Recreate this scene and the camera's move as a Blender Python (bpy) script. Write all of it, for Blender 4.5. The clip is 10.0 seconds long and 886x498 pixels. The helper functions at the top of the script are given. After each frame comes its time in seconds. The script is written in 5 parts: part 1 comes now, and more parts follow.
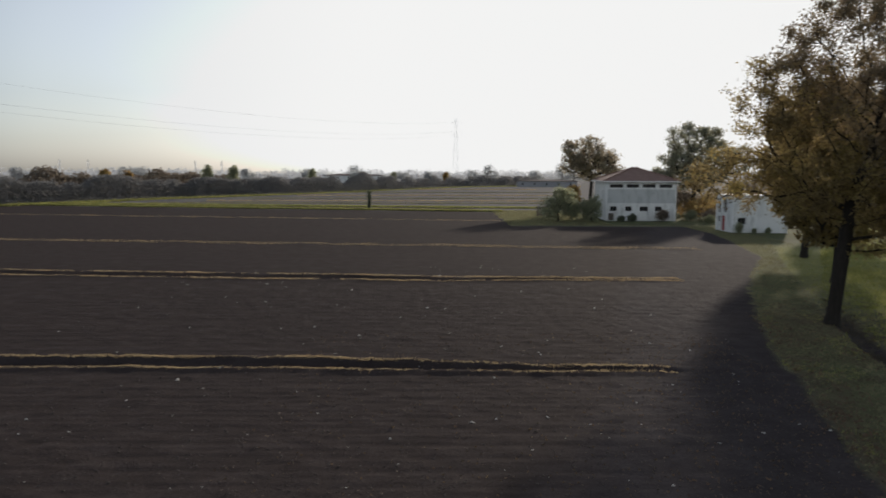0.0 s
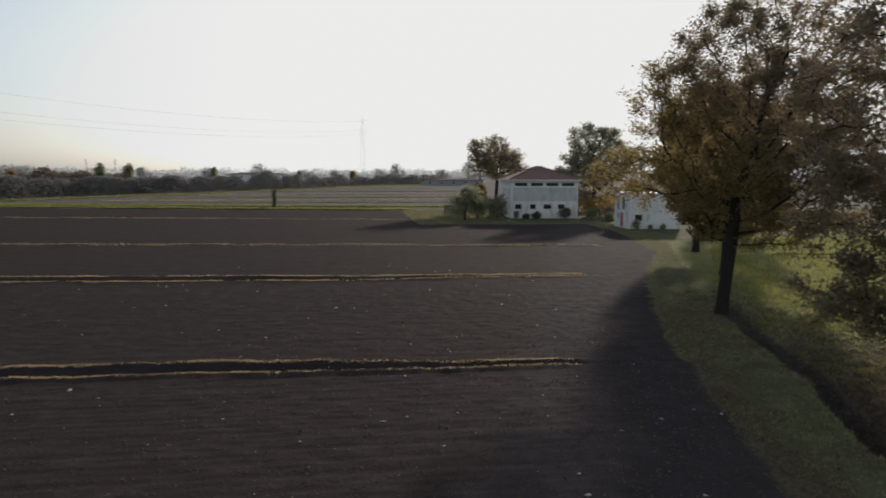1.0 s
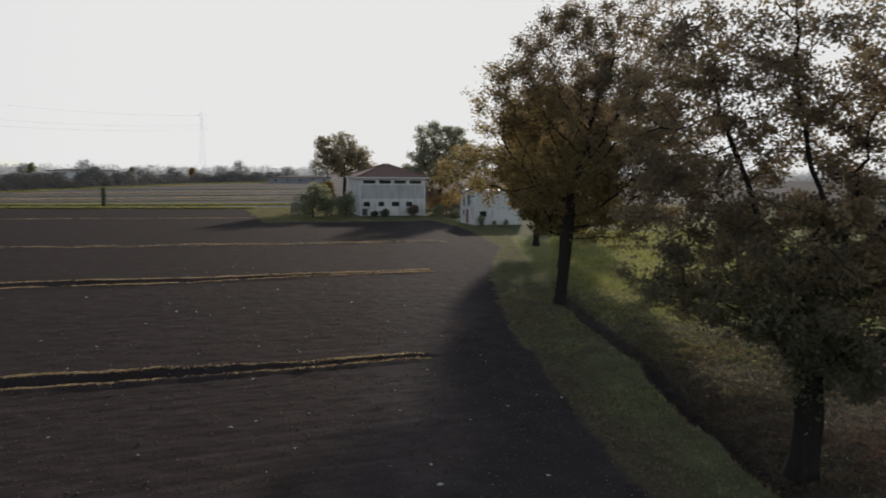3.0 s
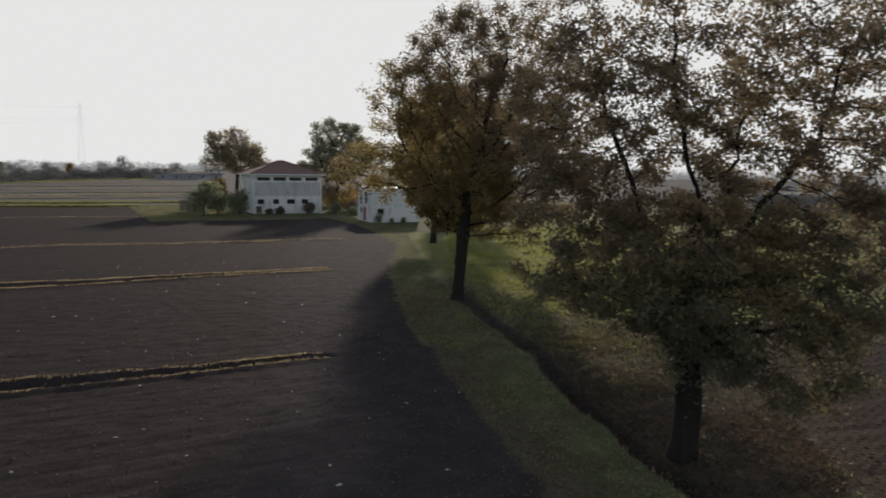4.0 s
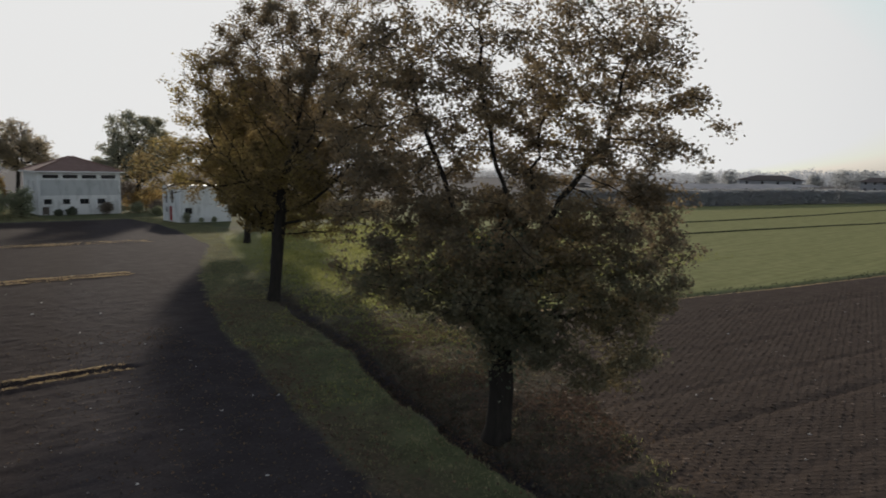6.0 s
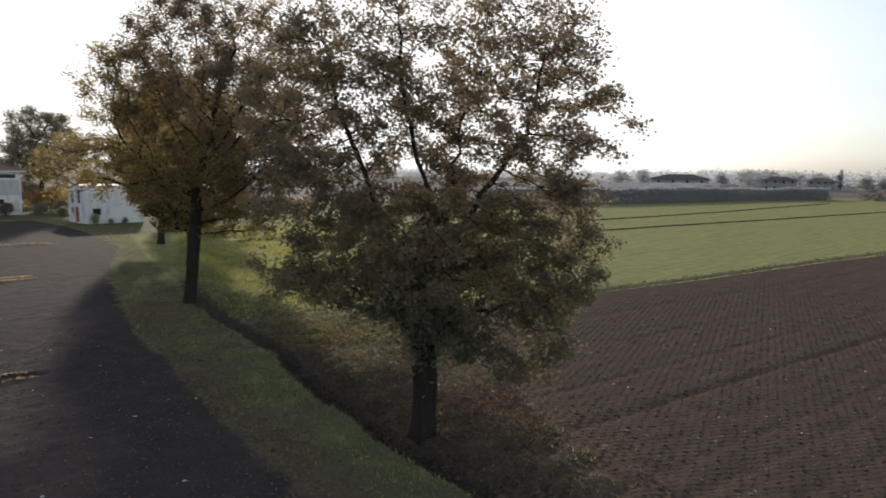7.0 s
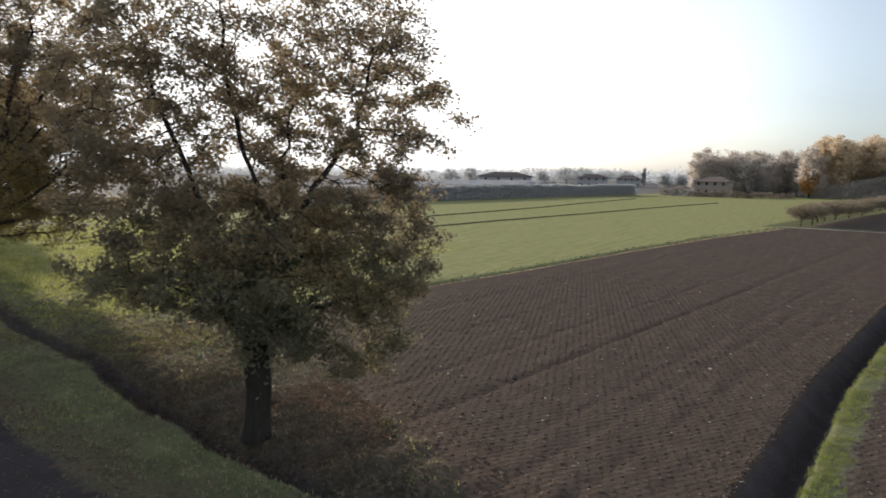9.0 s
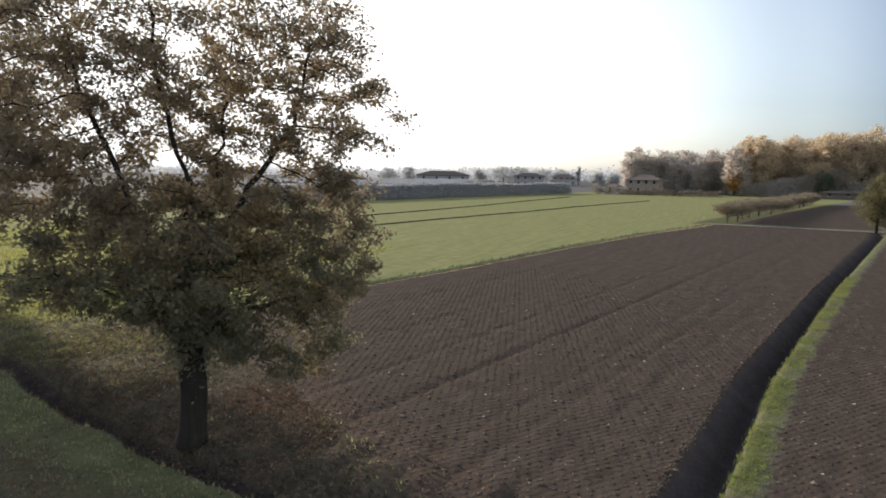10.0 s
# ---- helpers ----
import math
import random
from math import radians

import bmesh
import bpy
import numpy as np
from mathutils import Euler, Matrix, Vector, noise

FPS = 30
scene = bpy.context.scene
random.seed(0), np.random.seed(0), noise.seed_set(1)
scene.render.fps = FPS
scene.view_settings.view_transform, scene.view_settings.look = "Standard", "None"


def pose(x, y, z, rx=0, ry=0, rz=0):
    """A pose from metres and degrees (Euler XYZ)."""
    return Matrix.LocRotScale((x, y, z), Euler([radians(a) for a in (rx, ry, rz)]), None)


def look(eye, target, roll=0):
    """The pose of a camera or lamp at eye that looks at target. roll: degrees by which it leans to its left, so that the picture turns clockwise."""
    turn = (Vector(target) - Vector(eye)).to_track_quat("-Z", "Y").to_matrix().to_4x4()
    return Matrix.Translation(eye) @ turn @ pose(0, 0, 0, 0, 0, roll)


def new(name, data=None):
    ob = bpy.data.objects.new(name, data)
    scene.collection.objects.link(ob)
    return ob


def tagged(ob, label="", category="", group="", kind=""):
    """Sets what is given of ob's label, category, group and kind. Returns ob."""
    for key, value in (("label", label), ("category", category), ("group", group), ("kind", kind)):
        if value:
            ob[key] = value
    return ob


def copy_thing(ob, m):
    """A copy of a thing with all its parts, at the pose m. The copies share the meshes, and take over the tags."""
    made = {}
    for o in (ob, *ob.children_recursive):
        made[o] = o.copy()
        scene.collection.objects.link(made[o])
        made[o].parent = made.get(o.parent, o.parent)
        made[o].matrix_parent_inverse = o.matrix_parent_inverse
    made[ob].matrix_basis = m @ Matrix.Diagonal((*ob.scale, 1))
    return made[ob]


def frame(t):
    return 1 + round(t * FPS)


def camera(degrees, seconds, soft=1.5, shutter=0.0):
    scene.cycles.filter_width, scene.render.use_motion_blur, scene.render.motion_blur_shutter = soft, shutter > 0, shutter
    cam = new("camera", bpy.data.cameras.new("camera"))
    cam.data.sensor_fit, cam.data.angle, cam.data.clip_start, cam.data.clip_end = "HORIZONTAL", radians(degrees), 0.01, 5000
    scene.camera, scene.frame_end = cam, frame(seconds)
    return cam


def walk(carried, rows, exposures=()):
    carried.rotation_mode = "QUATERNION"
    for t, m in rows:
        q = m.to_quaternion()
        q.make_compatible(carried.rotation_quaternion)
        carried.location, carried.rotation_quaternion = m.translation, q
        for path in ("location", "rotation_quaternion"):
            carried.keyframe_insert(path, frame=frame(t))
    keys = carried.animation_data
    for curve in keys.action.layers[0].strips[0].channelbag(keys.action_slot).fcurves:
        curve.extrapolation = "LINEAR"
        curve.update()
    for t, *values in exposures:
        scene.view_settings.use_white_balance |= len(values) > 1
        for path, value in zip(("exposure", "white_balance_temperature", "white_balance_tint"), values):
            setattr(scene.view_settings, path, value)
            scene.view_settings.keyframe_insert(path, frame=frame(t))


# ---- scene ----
cam = camera(63.88, 10.0, soft=1.7, shutter=0.5)
PATH = [
    (0.0, -0.056, 0.030, 7.701, 83.959, -0.234, 0.000),
    (0.5, -0.063, 0.036, 7.691, 83.941, -0.253, -3.719),
    (1.0, -0.069, 0.039, 7.681, 83.898, -0.248, -7.424),
    (1.5, -0.067, 0.039, 7.670, 83.880, -0.252, -11.138),
    (2.0, -0.064, 0.037, 7.657, 83.829, -0.368, -14.818),
    (2.5, -0.064, 0.037, 7.645, 83.827, -0.366, -16.686),
    (4.0, -0.050, 0.000, 7.665, 83.670, -0.800, -27.790),
    (4.5, -0.040, 0.000, 7.665, 83.640, -0.800, -31.500),
    (5.0, -0.030, 0.000, 7.660, 83.650, -0.840, -35.150),
    (5.5, -0.020, 0.000, 7.650, 83.670, -0.860, -38.800),
    (6.0, -0.010, 0.000, 7.640, 83.690, -0.900, -42.450),
    (7.5, 0.042, 0.007, 7.464, 83.788, -0.858, -51.861),
    (8.0, 0.052, 0.000, 7.453, 83.806, -0.872, -55.369),
    (8.5, 0.061, -0.001, 7.440, 83.786, -0.851, -58.858),
    (9.0, 0.053, 0.000, 7.420, 83.791, -0.894, -62.097),
    (9.5, 0.045, 0.016, 7.404, 83.799, -0.901, -64.838),
    (10.0, 0.044, 0.028, 7.396, 83.781, -0.856, -67.068),
]
walk(cam, [(t, pose(*row)) for t, *row in PATH], [(0.0, 0.16), (1.0, 0.06), (2.5, 0.0), (5.8, -0.04), (6.4, 0.17), (7.4, 0.75), (8.0, 0.82), (10.0, 0.97)])

# ---- world, sun ----
SUN_AZ, SUN_EL = 27.3, 15.5  # degrees clockwise from +y, and above the horizon

world = bpy.data.worlds.new("hazy_autumn_sky")
scene.world = world
world.use_nodes = True
wt = world.node_tree
wt.nodes.clear()
sky = wt.nodes.new("ShaderNodeTexSky")
sky.sky_type = "NISHITA"
sky.sun_disc = False
sky.sun_elevation, sky.sun_rotation = radians(SUN_EL), radians(SUN_AZ)
sky.altitude, sky.air_density, sky.dust_density, sky.ozone_density = 40, 1.0, 1.6, 2.5
pale = wt.nodes.new("ShaderNodeHueSaturation")  # haze takes most of the colour out
pale.inputs["Saturation"].default_value = 0.4
level = wt.nodes.new("ShaderNodeVectorMath")
level.operation = "SCALE"
level.inputs["Scale"].default_value = 0.155
cap = wt.nodes.new("ShaderNodeVectorMath")  # thick bright haze: the sky's brightness levels out
cap.operation = "MINIMUM"
cap.inputs[1].default_value = (0.80, 0.80, 0.795)
back = wt.nodes.new("ShaderNodeBackground")
out = wt.nodes.new("ShaderNodeOutputWorld")
wt.links.new(sky.outputs["Color"], pale.inputs["Color"])
wt.links.new(pale.outputs[0], level.inputs[0])
wt.links.new(level.outputs[0], cap.inputs[0])
# the sky dims beside the sun; opposite, unseen, it is brightened as fill
way = wt.nodes.new("ShaderNodeTexCoord")
side = wt.nodes.new("ShaderNodeVectorMath")
side.operation = "DOT_PRODUCT"
side.inputs[1].default_value = (math.sin(radians(SUN_AZ)), math.cos(radians(SUN_AZ)), 0.0)
half = wt.nodes.new("ShaderNodeMath")
half.operation = "MULTIPLY_ADD"
half.inputs[1].default_value, half.inputs[2].default_value = 0.5, 0.5
fall = wt.nodes.new("ShaderNodeValToRGB")
fall.color_ramp.interpolation = "EASE"
for k, (spot, tone) in enumerate(((0.0, (1.12, 1.12, 1.12)), (0.42, (0.90, 0.92, 0.95)), (0.64, (0.41, 0.47, 0.56)), (0.70, (0.62, 0.66, 0.71)), (0.78, (0.86, 0.87, 0.885)), (0.92, (1.0, 1.0, 1.0)))):
    el = fall.color_ramp.elements[k] if k < 2 else fall.color_ramp.elements.new(spot)
    el.position, el.color = spot, (*tone, 1)
dim = wt.nodes.new("ShaderNodeVectorMath")
dim.operation = "MULTIPLY"
wt.links.new(way.outputs["Generated"], side.inputs[0])
wt.links.new(side.outputs["Value"], half.inputs[0])
wt.links.new(half.outputs[0], fall.inputs["Fac"])
wt.links.new(cap.outputs[0], dim.inputs[0])
wt.links.new(fall.outputs["Color"], dim.inputs[1])
wt.links.new(dim.outputs[0], back.inputs["Color"])
wt.links.new(back.outputs[0], out.inputs["Surface"])

lamp = bpy.data.lights.new("sun", "SUN")
lamp.energy, lamp.angle, lamp.color = 3.1, radians(2.2), (1.0, 0.88, 0.74)
sun = new("sun", lamp)
sun_dir = Vector((math.sin(radians(SUN_AZ)) * math.cos(radians(SUN_EL)), math.cos(radians(SUN_AZ)) * math.cos(radians(SUN_EL)), math.sin(radians(SUN_EL))))
sun.matrix_world = look(sun_dir * 50, (0, 0, 0))

# ---- helpers for materials and meshes ----


class Nodes:
    """A small builder for node materials."""

    def __init__(self, name):
        self.mat = bpy.data.materials.new(name)
        self.mat.use_nodes = True
        self.t = self.mat.node_tree
        self.t.nodes.clear()
        self.out = self.t.nodes.new("ShaderNodeOutputMaterial")

    def put(self, socket, value):
        if hasattr(value, "is_output"):
            self.t.links.new(value, socket)
        else:
            socket.default_value = value

    def node(self, kind, **inputs):
        n = self.t.nodes.new(kind)
        for k, v in inputs.items():
            self.put(n.inputs[k.replace("_", " ")], v)
        return n

    def pos(self):
        return self.t.nodes.new("ShaderNodeNewGeometry").outputs["Position"]

    def obj(self):
        return self.t.nodes.new("ShaderNodeTexCoord").outputs["Object"]

    def stretch(self, vec, sx, sy, sz, turn=0.0):
        m = self.node("ShaderNodeMapping", Vector=vec)
        m.inputs["Scale"].default_value = (sx, sy, sz)
        m.inputs["Rotation"].default_value = (0, 0, turn)
        return m.outputs[0]

    def noise(self, vec, scale, detail=4.0, rough=0.55):
        n = self.node("ShaderNodeTexNoise", Vector=vec, Scale=scale, Detail=detail, Roughness=rough)
        return n.outputs["Fac"]

    def ramp(self, fac, *stops):
        r = self.node("ShaderNodeValToRGB", Fac=fac)
        e = r.color_ramp.elements
        while len(e) < len(stops):
            e.new(0.5)
        for el, (p, c) in zip(e, stops):
            el.position = p
            el.color = (*c, 1) if len(c) == 3 else c
        return r.outputs["Color"]

    def mix(self, fac, a, b):
        m = self.t.nodes.new("ShaderNodeMix")
        m.data_type = "RGBA"
        self.put(m.inputs[0], fac)
        self.put(m.inputs[6], (*a, 1) if isinstance(a, tuple) else a)
        self.put(m.inputs[7], (*b, 1) if isinstance(b, tuple) else b)
        return m.outputs[2]

    def math(self, op, a, b=0.0):
        m = self.t.nodes.new("ShaderNodeMath")
        m.operation = op
        self.put(m.inputs[0], a)
        self.put(m.inputs[1], b)
        return m.outputs[0]

    def attr(self, name):
        a = self.t.nodes.new("ShaderNodeAttribute")
        a.attribute_name = name
        return a.outputs["Fac"]

    def island(self):
        return self.t.nodes.new("ShaderNodeNewGeometry").outputs["Random Per Island"]

    def rand(self):
        return self.t.nodes.new("ShaderNodeObjectInfo").outputs["Random"]

    def done(self, color, rough=0.8, bump=None, strength=0.3, dist=0.02, metal=0.0, spec=0.3):
        b = self.node("ShaderNodeBsdfPrincipled", Base_Color=(*color, 1) if isinstance(color, tuple) else color, Roughness=rough, Metallic=metal)
        b.inputs["Specular IOR Level"].default_value = spec
        if bump is not None:
            k = self.node("ShaderNodeBump", Height=bump, Strength=strength, Distance=dist)
            self.put(b.inputs["Normal"], k.outputs[0])
        self.t.links.new(b.outputs[0], self.out.inputs["Surface"])
        return self.mat


def leaf_material(name, stops, glow=0.52, patch=0.35):
    """Thin leaves: a diffuse face, light through the blade, colour by leaf and by patch of the crown."""
    n = Nodes(name)
    p = n.pos()
    f = n.math("ADD", n.math("MULTIPLY", n.island(), 1.0 - patch), n.math("MULTIPLY", n.math("ADD", n.math("MULTIPLY", n.noise(p, 0.45, 2.5), 1.9), -0.45), patch))
    c = n.ramp(f, *stops)
    d = n.node("ShaderNodeBsdfPrincipled", Base_Color=c, Roughness=0.55)
    d.inputs["Specular IOR Level"].default_value = 0.08
    tr = n.node("ShaderNodeBsdfTranslucent", Color=c)
    m = n.node("ShaderNodeMixShader", Fac=glow)
    n.t.links.new(d.outputs[0], m.inputs[1])
    n.t.links.new(tr.outputs[0], m.inputs[2])
    n.t.links.new(m.outputs[0], n.out.inputs["Surface"])
    return n.mat


def mesh_from(name, verts, faces, smooth=False):
    """A mesh from an array of vertices and an array of faces with one count of corners."""
    verts, faces = np.asarray(verts, dtype=np.float32), np.asarray(faces, dtype=np.int32)
    me = bpy.data.meshes.new(name)
    me.vertices.add(len(verts))
    me.vertices.foreach_set("co", verts.ravel())
    k = faces.shape[1]
    me.loops.add(faces.size)
    me.loops.foreach_set("vertex_index", faces.ravel())
    me.polygons.add(len(faces))
    me.polygons.foreach_set("loop_start", np.arange(0, faces.size, k, dtype=np.int32))
    if smooth:
        me.polygons.foreach_set("use_smooth", np.ones(len(faces), dtype=bool))
    me.update(calc_edges=True)
    return me


def mesh_part(name, me, mat, parent=None, label=""):
    ob = new(name, me)
    if mat and not me.materials:
        me.materials.append(mat)
    ob.parent = parent
    return tagged(ob, label=label)


def part(name, bm, mat, parent=None, label=""):
    """Links a bmesh as one mesh object under a thing or a part."""
    me = bpy.data.meshes.new(name)
    bm.normal_update()
    bm.to_mesh(me)
    bm.free()
    return mesh_part(name, me, mat, parent, label)


def empty(name, m, label="", category="", group=""):
    ob = new(name)
    ob.empty_display_size = 0.3
    ob.matrix_world = m
    return tagged(ob, label, category, group)


def box(bm, x0, x1, y0, y1, z0, z1, bevel=0.0):
    r = bmesh.ops.create_cube(bm, size=1.0)
    for v in r["verts"]:
        v.co = Vector((x0 + (v.co.x + 0.5) * (x1 - x0), y0 + (v.co.y + 0.5) * (y1 - y0), z0 + (v.co.z + 0.5) * (z1 - z0)))
    if bevel:
        bmesh.ops.bevel(bm, geom=list({e for v in r["verts"] for e in v.link_edges}), offset=bevel, segments=2, affect="EDGES")
    return bm


def tube(bm, a, b, r0, r1, n=8):
    """A tapered bar from a to b."""
    a, b = Vector(a), Vector(b)
    q = (b - a).to_track_quat("Z", "Y")
    rings = []
    for c, r in ((a, r0), (b, r1)):
        rings.append([bm.verts.new(c + q @ Vector((r * math.cos(2 * math.pi * i / n), r * math.sin(2 * math.pi * i / n), 0))) for i in range(n)])
    for i in range(n):
        j = (i + 1) % n
        bm.faces.new((rings[0][i], rings[0][j], rings[1][j], rings[1][i]))
    bm.faces.new(rings[1])
    bm.faces.new(rings[0][::-1])
    return bm


def vnoise(x, y, seed=0):
    """Smooth value noise over arrays, -1 to 1, one bump a unit."""
    xi, yi = np.floor(x).astype(np.int64), np.floor(y).astype(np.int64)
    fx, fy = x - xi, y - yi
    fx, fy = fx * fx * (3 - 2 * fx), fy * fy * (3 - 2 * fy)

    def h(i, j):
        n = (i * 374761393 + j * 668265263 + seed * 1442695041) & 0xFFFFFFFF
        n = ((n ^ (n >> 13)) * 1274126177) & 0xFFFFFFFF
        n = (n ^ (n >> 16)) & 0xFFFF
        return n / 32767.5 - 1.0

    return (h(xi, yi) * (1 - fx) + h(xi + 1, yi) * fx) * (1 - fy) + (h(xi, yi + 1) * (1 - fx) + h(xi + 1, yi + 1) * fx) * fy


def sstep(a, b, x):
    t = np.clip((x - a) / (b - a), 0, 1)
    return t * t * (3 - 2 * t)


# ---- materials ----
def ground_material():
    n = Nodes("ground_soil_and_grass")
    p = n.pos()
    big, mid, fine = n.noise(p, 0.06, 3.0), n.noise(p, 0.9, 5.0), n.noise(p, 9.0, 6.0, 0.7)
    rows = n.noise(n.stretch(p, 0.10, 2.4, 1.0), 1.0, 3.0)
    rows_r = n.noise(n.stretch(p, 0.08, 2.4, 1.0, 0.2), 1.0, 3.0)
    crumb = n.math("ADD", n.math("MULTIPLY", fine, 0.55), n.math("MULTIPLY", mid, 0.45))
    # far plain: stubble and bare fields, paled and greyed to carry the haze
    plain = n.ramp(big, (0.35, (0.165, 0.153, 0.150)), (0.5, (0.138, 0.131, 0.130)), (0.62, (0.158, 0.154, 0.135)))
    soil = n.ramp(n.math("ADD", n.math("MULTIPLY", crumb, 0.8), n.math("MULTIPLY", rows, 0.2)), (0.26, (0.028, 0.0224, 0.0212)), (0.5, (0.0445, 0.0358, 0.0337)), (0.74, (0.076, 0.063, 0.060)))
    soil_r = n.ramp(n.math("ADD", n.math("MULTIPLY", crumb, 0.78), n.math("MULTIPLY", rows_r, 0.22)), (0.24, (0.048, 0.0360, 0.0300)), (0.5, (0.071, 0.0550, 0.0455)), (0.76, (0.116, 0.092, 0.077)))
    grass = n.ramp(crumb, (0.3, (0.058, 0.065, 0.037)), (0.5, (0.110, 0.122, 0.062)), (0.7, (0.18, 0.175, 0.10)))
    grass = n.mix(n.ramp(n.noise(p, 0.33, 4.0, 0.6), (0.46, (0, 0, 0)), (0.68, (0.6, 0.6, 0.6))), grass, n.ramp(crumb, (0.3, (0.062, 0.052, 0.036)), (0.7, (0.150, 0.120, 0.078))))
    crop = n.ramp(n.math("ADD", n.math("MULTIPLY", rows_r, 0.5), n.math("MULTIPLY", mid, 0.5)), (0.3, (0.160, 0.164, 0.072)), (0.52, (0.226, 0.230, 0.104)), (0.75, (0.292, 0.284, 0.139)))
    litter = n.ramp(n.noise(p, 6.0, 5.0, 0.7), (0.35, (0.046, 0.036, 0.030)), (0.5, (0.098, 0.072, 0.056)), (0.68, (0.175, 0.125, 0.092)))
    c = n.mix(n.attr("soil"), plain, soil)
    # paler than the open soil, to lighten the tree shade over this strip
    shade_lift = n.ramp(crumb, (0.28, (0.035, 0.0300, 0.0305)), (0.5, (0.053, 0.0455, 0.0460)), (0.72, (0.087, 0.0755, 0.076)))
    c = n.mix(n.attr("shade_band"), c, shade_lift)
    c = n.mix(n.attr("soil_r"), c, soil_r)
    c = n.mix(n.attr("crop"), c, crop)
    c = n.mix(n.attr("grass"), c, grass)
    c = n.mix(n.math("MULTIPLY", n.attr("litter"), n.math("ADD", 0.25, n.noise(p, 1.3, 4.0))), c, litter)
    sep = n.node("ShaderNodeSeparateXYZ", Vector=p)
    wav = n.math("ADD", sep.outputs["Y"], n.math("MULTIPLY", n.noise(p, 0.5, 2.0), 0.12))
    row_l = n.math("SINE", n.math("MULTIPLY", wav, 2 * math.pi / 0.46))
    wav_r = n.math("ADD", wav, n.math("MULTIPLY", sep.outputs["X"], 0.2))
    straight = n.math("ADD", sep.outputs["Y"], n.math("MULTIPLY", sep.outputs["X"], 0.2))
    dent = n.math("MULTIPLY", n.math("SINE", n.math("MULTIPLY", straight, 2 * math.pi / 0.3)), n.math("SINE", n.math("MULTIPLY", sep.outputs["X"], 2 * math.pi / 0.6)))
    row_r = n.math("MULTIPLY", dent, 9.0)
    relief = n.math("ADD", crumb, n.math("MULTIPLY", n.math("ADD", n.math("MULTIPLY", n.math("MULTIPLY", row_l, 0.5), n.attr("soil")), n.math("MULTIPLY", row_r, n.math("MULTIPLY", n.attr("soil_r"), 0.11))), 0.14))
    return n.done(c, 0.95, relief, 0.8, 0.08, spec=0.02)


def bark_material(name, dark, light):
    n = Nodes(name)
    p = n.obj()
    f = n.noise(n.stretch(p, 9, 9, 1.6), 1.0, 6.0, 0.65)
    g = n.noise(p, 0.8, 3.0)
    return n.done(n.mix(n.math("MULTIPLY", g, 0.5), n.ramp(f, (0.3, dark), (0.7, light)), (0.036, 0.034, 0.029)), 0.9, f, 0.8, 0.03, spec=0.15)


def plaster_material(name, light, stain):
    n = Nodes(name)
    p = n.obj()
    f = n.noise(n.stretch(p, 1.2, 1.2, 0.35), 1.0, 6.0, 0.65)
    g = n.noise(p, 14.0, 4.0)
    c = n.mix(n.ramp(f, (0.48, (0, 0, 0)), (0.66, (1, 1, 1))), light, stain)
    return n.done(n.mix(n.math("MULTIPLY", g, 0.25), c, tuple(v * 0.8 for v in light)), 0.85, g, 0.25, 0.01)


def tile_material(name, a, b):
    n = Nodes(name)
    p = n.obj()
    f = n.noise(p, 1.1, 6.0, 0.6)
    return n.done(n.mix(n.math("MULTIPLY", n.rand(), 0.5), n.ramp(f, (0.3, a), (0.7, b)), tuple(v * 0.6 for v in a)), 0.8, n.noise(p, 12.0), 0.4, 0.01)


def plain_material(name, a, b, scale=3.0, rough=0.7, metal=0.0):
    n = Nodes(name)
    f = n.noise(n.obj(), scale, 5.0, 0.6)
    return n.done(n.ramp(f, (0.3, a), (0.7, b)), rough, f, 0.2, 0.01, metal=metal)


def clod_material(name, stops):
    """Crumbs of soil, each with a tone of its own."""
    n = Nodes(name)
    f = n.noise(n.pos(), 14.0, 4.0)
    return n.done(n.mix(n.math("MULTIPLY", f, 0.4), n.ramp(n.island(), *stops), stops[0][1]), 0.95, f, 0.3, 0.01, spec=0.05)


M_GROUND = ground_material()
M_BARK = bark_material("oak_bark", (0.011, 0.009, 0.008), (0.038, 0.031, 0.026))
M_BARK_PALE = bark_material("poplar_bark", (0.14, 0.12, 0.105), (0.34, 0.30, 0.27))
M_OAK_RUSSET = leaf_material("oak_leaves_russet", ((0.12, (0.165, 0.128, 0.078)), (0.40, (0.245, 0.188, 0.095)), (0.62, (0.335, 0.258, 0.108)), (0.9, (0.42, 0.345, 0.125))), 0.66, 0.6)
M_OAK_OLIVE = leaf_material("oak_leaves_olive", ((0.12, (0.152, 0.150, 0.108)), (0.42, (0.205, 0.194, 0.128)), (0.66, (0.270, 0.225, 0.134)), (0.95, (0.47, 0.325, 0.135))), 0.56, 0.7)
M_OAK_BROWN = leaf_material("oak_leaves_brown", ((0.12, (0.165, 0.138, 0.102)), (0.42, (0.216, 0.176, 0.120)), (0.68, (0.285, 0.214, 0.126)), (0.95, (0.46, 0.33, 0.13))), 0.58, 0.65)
M_GREEN_LEAF = leaf_material("green_leaves", ((0.15, (0.25, 0.265, 0.185)), (0.5, (0.34, 0.36, 0.24)), (0.9, (0.43, 0.42, 0.265))), 0.68)
M_IVY = leaf_material("ivy_leaves", ((0.15, (0.10, 0.112, 0.085)), (0.6, (0.155, 0.172, 0.120)), (0.95, (0.20, 0.21, 0.145))), 0.5)
M_YELLOW_LEAF = leaf_material("yellow_leaves", ((0.15, (0.22, 0.14, 0.06)), (0.5, (0.40, 0.26, 0.10)), (0.9, (0.38, 0.31, 0.13))), 0.65)
